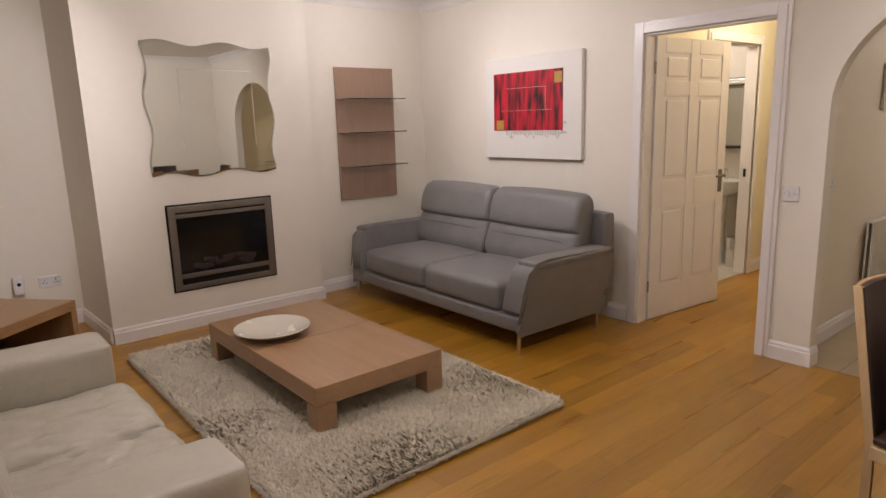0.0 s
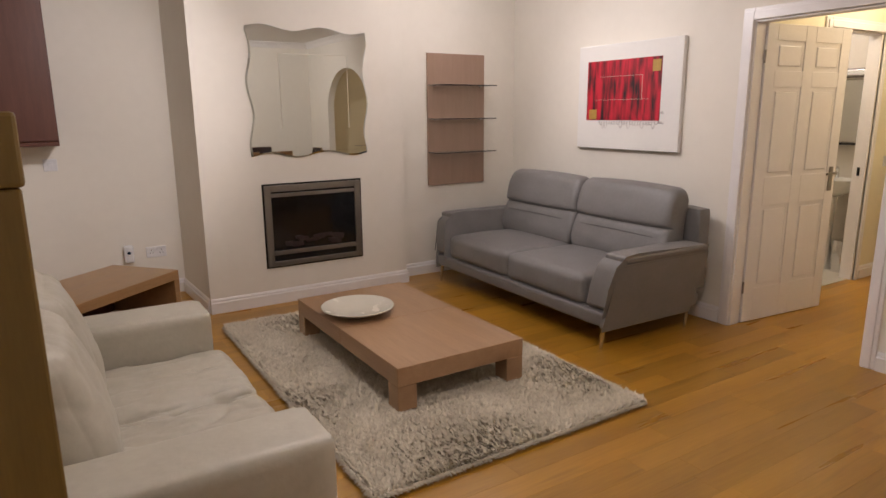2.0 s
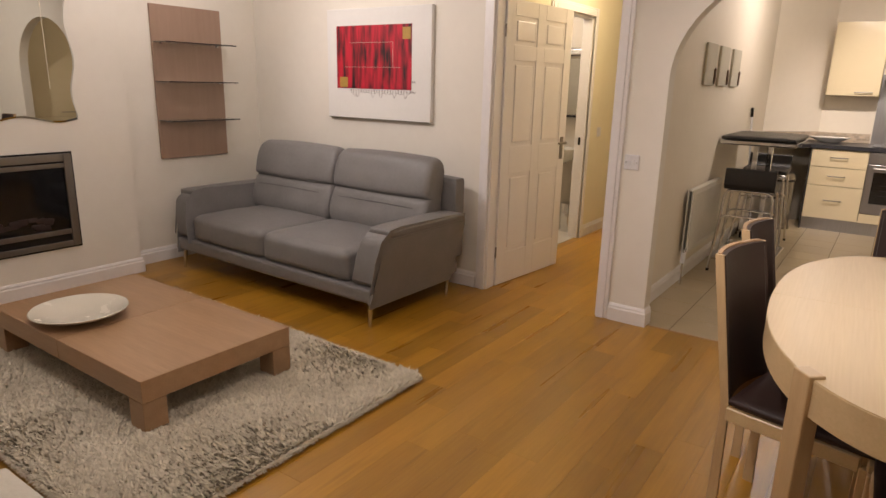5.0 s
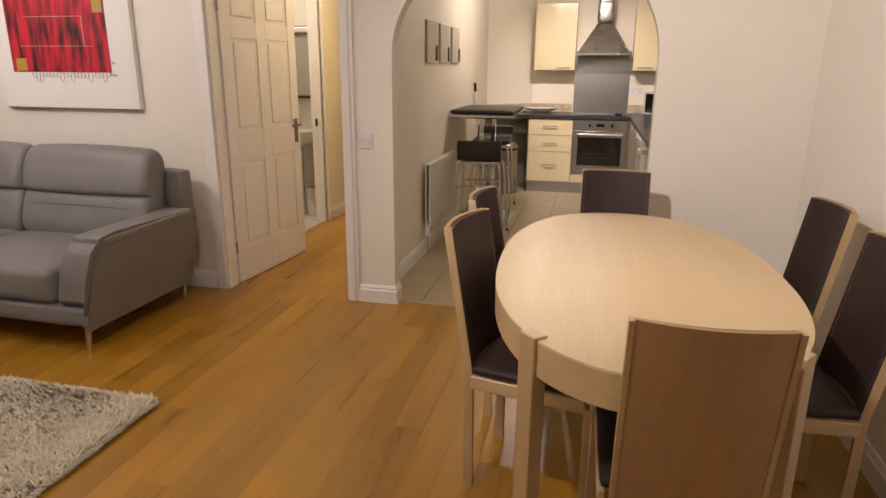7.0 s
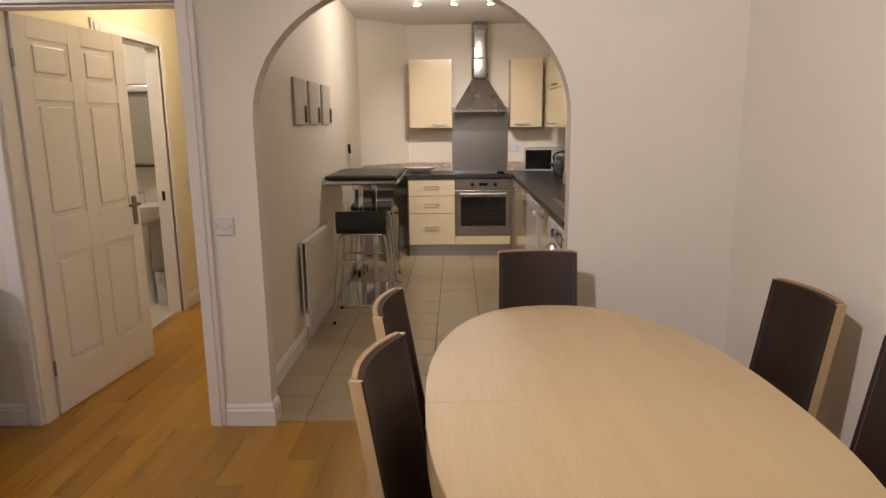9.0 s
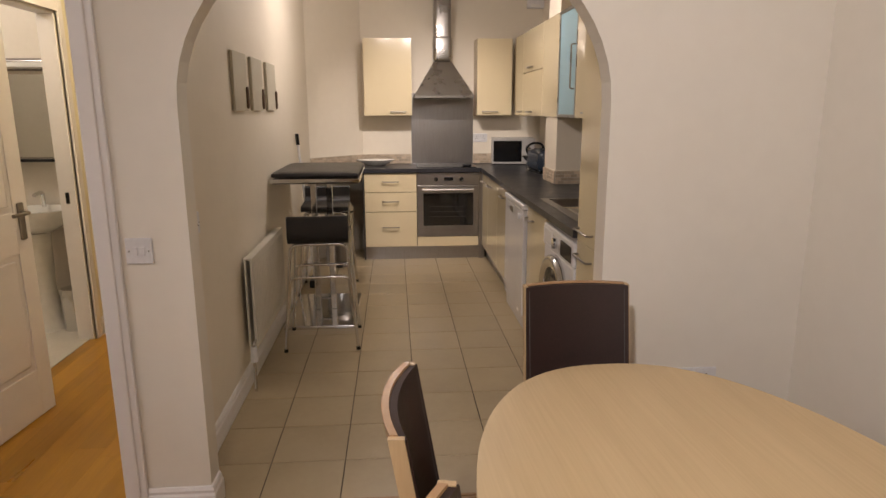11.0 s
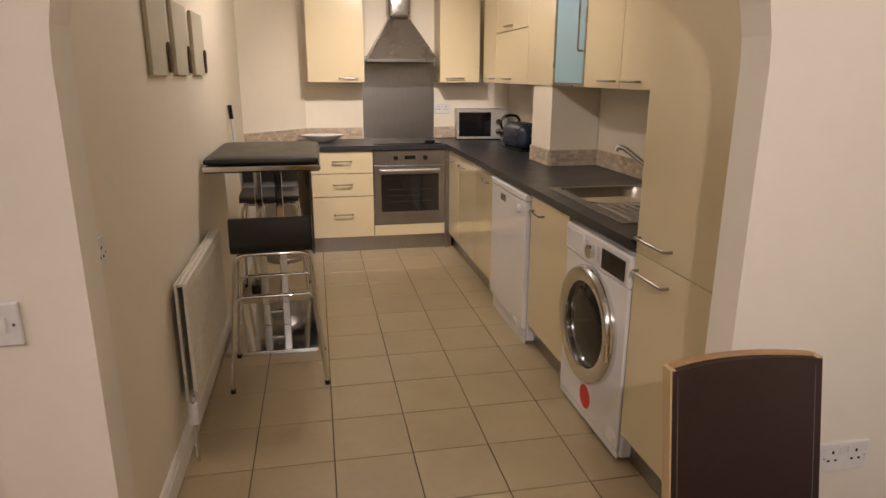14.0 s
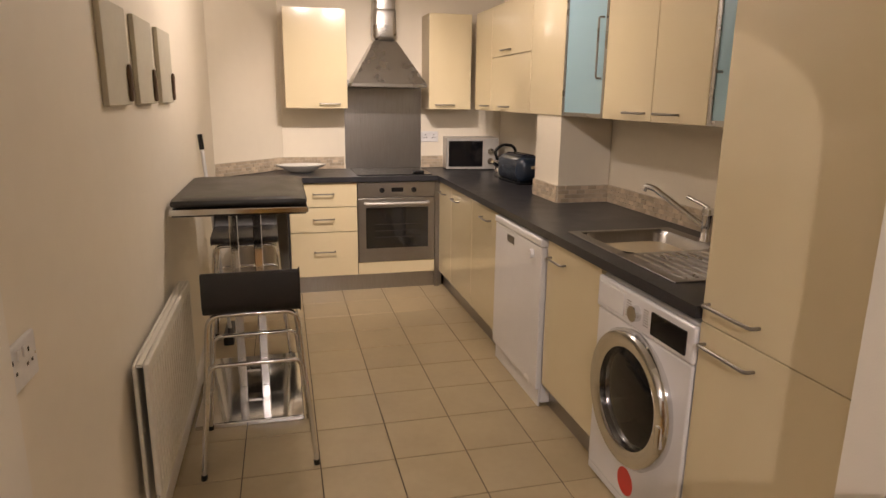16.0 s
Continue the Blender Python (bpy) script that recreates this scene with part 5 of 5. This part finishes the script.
part("tie_bar", bx(-0.012, 0.012, -0.0345, 0.0345, 0.10, 0.115, 0.002, 1), M_CHROME, bt)
part("base_plate", bx(-0.385, 0.385, -0.235, 0.245, 0.0, 0.026, 0.005, 2), M_CHROME, bt, "polished chrome base plate")


def bar_stool():
    s = thing("bar_stool", "chrome bar stool with a black leather seat and low back", "stool", group="stools at the bar table")
    prof_ = [(-0.17, 0.83), (-0.185, 0.825), (-0.195, 0.70), (-0.175, 0.665), (0.16, 0.665), (0.185, 0.685), (0.175, 0.705), (-0.13, 0.712), (-0.15, 0.75), (-0.158, 0.82)]
    bm = prism(prof_, -0.18, 0.18, "y")
    bmesh.ops.dissolve_limit(bm, angle_limit=0.01, verts=bm.verts[:], edges=bm.edges[:])
    bmesh.ops.bevel(bm, geom=bm.edges[:], offset=0.007, segments=2, profile=0.5, affect="EDGES")
    part("seat", bm, M_BLACKL, s, "black leather seat turned up into a low back", True)
    for sx in (-1, 1):
        fr2 = bent([(sx * 0.20, -0.218, 0.0), (sx * 0.15, -0.165, 0.655), (sx * 0.15, 0.165, 0.655), (sx * 0.20, 0.218, 0.0)], 0.05)
        part("leg_frame", tube(fr2, 0.010, 10), M_CHROME, s, "bent chrome tube leg frame", True)
        part("foot_bar", tube(bent([(sx * 0.180, -0.196, 0.20), (sx * 0.163, -0.172, 0.455), (sx * 0.163, 0.172, 0.455), (sx * 0.180, 0.196, 0.20)], 0.035), 0.008, 10), M_CHROME, s, "bent chrome foot bar", True)
    for sy in (-1, 1):
        for sx in (-1, 1):
            part("foot_cap", rod((sx * 0.20, sy * 0.218, 0), (sx * 0.199, sy * 0.216, 0.02), 0.0125, 10), M_BLACK, s)
    return s


st = bar_stool()
st.matrix_basis = pose(5.972, 1.178, 0, 0, 0, 2)
copy_thing(st, pose(7.16, 1.262, 0, 0, 0, 181))

bi = thing("pedal_bin", "tall round brushed steel pedal bin", "bin", (8.02, 1.24, 0))
part("body", lathe([(0, 0.0), (0.145, 0.0), (0.145, 0.03), (0.135, 0.035), (0.135, 0.52), (0.0, 0.52)], 32), M_STEELX, bi, smooth=True)
part("lid", lathe([(0.138, 0.52), (0.138, 0.55), (0.11, 0.59), (0.05, 0.612), (0, 0.617)], 32), M_STEEL, bi, "domed steel lid", True)
part("rim_band", lathe([(0.1365, 0.50), (0.141, 0.503), (0.141, 0.519), (0.1365, 0.522)], 32), M_BLACK, bi, "black rim band", True)
part("pedal", bx(-0.19, -0.14, -0.03, 0.03, 0.01, 0.022, 0.004, 1), M_BLACK, bi)
br = thing("broom", "broom with a white pole leaning on the wall", "broom", (7.32, 1.40, 0))
part("pole", rod((0, 0, 0.06), (0, 0.085, 1.16), 0.011, 10), M_PLASTIC, br, "white pole", True)
part("grip", rod((0, 0.0855, 1.163), (0, 0.092, 1.25), 0.014, 10), M_BLACK, br, "black grip", True)
part("brush_head", bx(-0.14, 0.14, -0.03, 0.03, 0.0, 0.065, 0.008, 2), M_BLACK, br, "black brush head")

# ---- lamps in the ceilings ----
def spot_bar(at, rz, n, label):
    s = thing("ceiling_spot_bar", label, "ceiling light", at, rz)
    part("bar", bx(-0.36, 0.36, -0.02, 0.02, -0.03, 0, 0.006, 2), M_CHROME, s)
    for k in range(n):
        x = -0.30 + 0.60 * k / (n - 1)
        part("stem", rod((x, 0, -0.06), (x, 0, -0.03), 0.008, 8), M_CHROME, s)
        hd2 = part("spot_head", lathe([(0.0, 0.0), (0.024, 0.0), (0.032, -0.05), (0.036, -0.07), (0.030, -0.066)], 20, at=(x, 0, -0.055)), M_CHROME, s, "chrome spot head", True)
        part("bulb", lathe([(0.028, -0.062), (0.016, -0.068), (0, -0.070)], 16, at=(x, 0, -0.055)), bulb_m, hd2, "lit halogen bulb", True)
    return s


spot_bar((6.79, 0.50, ZC), 90, 3, "chrome three-lamp spotlight bar on the kitchen ceiling")


def downlight(x, y, label):
    d_ = thing("downlight", label, "ceiling light", (x, y, ZC))
    part("ring", lathe([(0.030, -0.001), (0.045, -0.001), (0.045, -0.006), (0.038, -0.010), (0.030, -0.006)], 24), M_CHROME, d_, "chrome ring", True)
    part("bulb", lathe([(0.0302, -0.004), (0.015, -0.006), (0, -0.007)], 20), bulb_m, d_, "lit bulb", True)


for x, y in [d_[:2] for d_ in DOWN] + [(5.6, 2.05), (5.75, 3.35)]:
    downlight(x, y, "round recessed ceiling downlight")

# ---- bathroom seen through the hall ----
wb = thing("wash_basin", "white porcelain pedestal wash basin", "basin", (6.34, 3.06, 0))
b = lathe([(0.0, 0.66), (0.10, 0.665), (0.19, 0.72), (0.235, 0.80), (0.24, 0.815), (0.225, 0.815), (0.17, 0.74), (0.0, 0.70)], 32)
b.transform(Matrix.Diagonal((0.85, 1.1, 1, 1)))
part("bowl", b, M_PORC, wb, smooth=True)
part("pedestal", lathe([(0.0, 0.0), (0.12, 0.0), (0.10, 0.05), (0.075, 0.3), (0.085, 0.66), (0, 0.67)], 24), M_PORC, wb, smooth=True)
part("tap", tube(bent([(0.14, 0, 0.81), (0.14, 0, 0.91), (0.04, 0, 0.90)], 0.03), 0.013, 10), M_CHROME, wb, "chrome basin tap", True)
pb = thing("small_bin", "small round steel bathroom bin", "bin", (6.33, 2.865, 0.004))
part("body", lathe([(0, 0), (0.085, 0), (0.085, 0.25), (0.08, 0.28), (0, 0.295)], 24), M_CHROME, pb, smooth=True)
sl = thing("strip_light", "chrome strip light with a pale diffuser over the mirror", "wall light", (6.5425, 3.06, 1.70))
part("housing", bx(-0.055, 0, -0.27, 0.27, 0, 0.055, 0.006, 2), M_CHROME, sl)
part("diffuser", bx(-0.060, -0.0555, -0.20, 0.20, 0.012, 0.043, 0.003, 2), M_CANVAS, sl, "pale diffuser")
bmr = thing("bathroom_mirror", "small rectangular mirror over the basin", "mirror", (6.549, 3.06, 1.11))
part("glass", bx(-0.006, 0, -0.30, 0.30, 0.02, 0.56, 0.001, 1), mirror_m, bmr)
part("shelf", bx(-0.11, -0.001, -0.30, 0.30, 0.0, 0.018, 0.003, 1), M_BLACKG, bmr, "dark glass shelf")
tagged(part("tile_band", bx(6.543, 6.549, YH + 0.102, 4.298, 1.69, 1.77, 0.001, 1), M_BBAND), "dark patterned border tiles round the bathroom", "tiles", kind="structure")

# ---- floor pieces ----
def plank_mesh(length, width):
    bm = bx(0, length, 0, width, -0.012, 0.0, 0.0003, 1)
    me_ = bpy.data.meshes.new("plank")
    finish(bm)
    bm.to_mesh(me_)
    bm.free()
    me_.materials.append(M_PLANK)
    return me_


PW = 0.125
lengths = (1.22, 0.92, 0.61)
stock = {l: plank_mesh(l - 0.0005, PW - 0.0005) for l in lengths}
rnd = random.Random(11)


def lay(x_from, x_to, y0, width, name="plank"):
    x = x_from - rnd.uniform(0.0, 0.6)
    while x < x_to - 0.02:
        l = rnd.choice(lengths)
        a, b_ = max(x, x_from), min(x + l, x_to)
        if b_ - a > 0.03:
            if b_ - a > l - 1e-6 and abs(width - PW) < 1e-6:
                ob = new(name, stock[l])
            else:
                ob = new(name, plank_mesh(b_ - a - 0.0005, width - 0.0005))
            ob.parent = FLOOR
            ob.location = (a, y0, 0)
        x += l


y = YS
while y < YL - 0.01:
    w = min(PW, YL - y)
    x1 = XE
    if 0.0 <= y < 1.40:
        x1 = XE2 - 0.077
    elif 1.60 < y and y + w < D1 + 0.02:
        x1 = 7.6
    lay(XW, min(x1, XC0 - 0.01) if y > YC else x1, y, w)
    if YC - 0.05 < y < YA:
        lay(XC1, XE, y, min(w, YA - y)) if y > YC else None
    if x1 == XE and D1 - 0.06 < y < YH + 0.03:
        lay(XE, 7.6, y, min(w, YH + 0.03 - y))
    y += PW


def tile_mesh(w, h):
    bm = bx(0, w, 0, h, -0.004, 0.0, 0.0015, 1)
    me_ = bpy.data.meshes.new("tile")
    finish(bm)
    bm.to_mesh(me_)
    bm.free()
    me_.materials.append(M_TILE)
    return me_


TP, TJ = 0.3065, 0.0038
full = tile_mesh(TP - TJ, TP - TJ)
xs_ = [5.13 + TP * k for k in range(-3, 12)]
ys_ = [0.94 + TP * k for k in range(-6, 3)]
for x in xs_:
    for y in ys_:
        x0, x1_, y0, y1_ = max(x, XE2 - 0.06), min(x + TP, XK), max(y, YKR), min(y + TP, YK)
        if x1_ - x0 < 0.02 or y1_ - y0 < 0.02 or (x1_ > XU + 0.2 and y1_ < 1.0) or y1_ < -0.35:
            continue
        if y1_ < 0.0 and x1_ < XE2 or (x0 < XE2 and (y0 < 0 or y1_ > 1.40)):
            y0, y1_ = (max(y0, 0.0), min(y1_, 1.40)) if x0 < XE2 and x1_ < XE2 + 0.02 else (y0, y1_)
        whole = x1_ - x0 > TP - 1e-6 and y1_ - y0 > TP - 1e-6
        ob = new("tile", full if whole else tile_mesh(x1_ - x0 - TJ, y1_ - y0 - TJ))
        ob.parent = KFLOOR
        ob.location = (x0 + TJ / 2, y0 + TJ / 2, 0.0005)
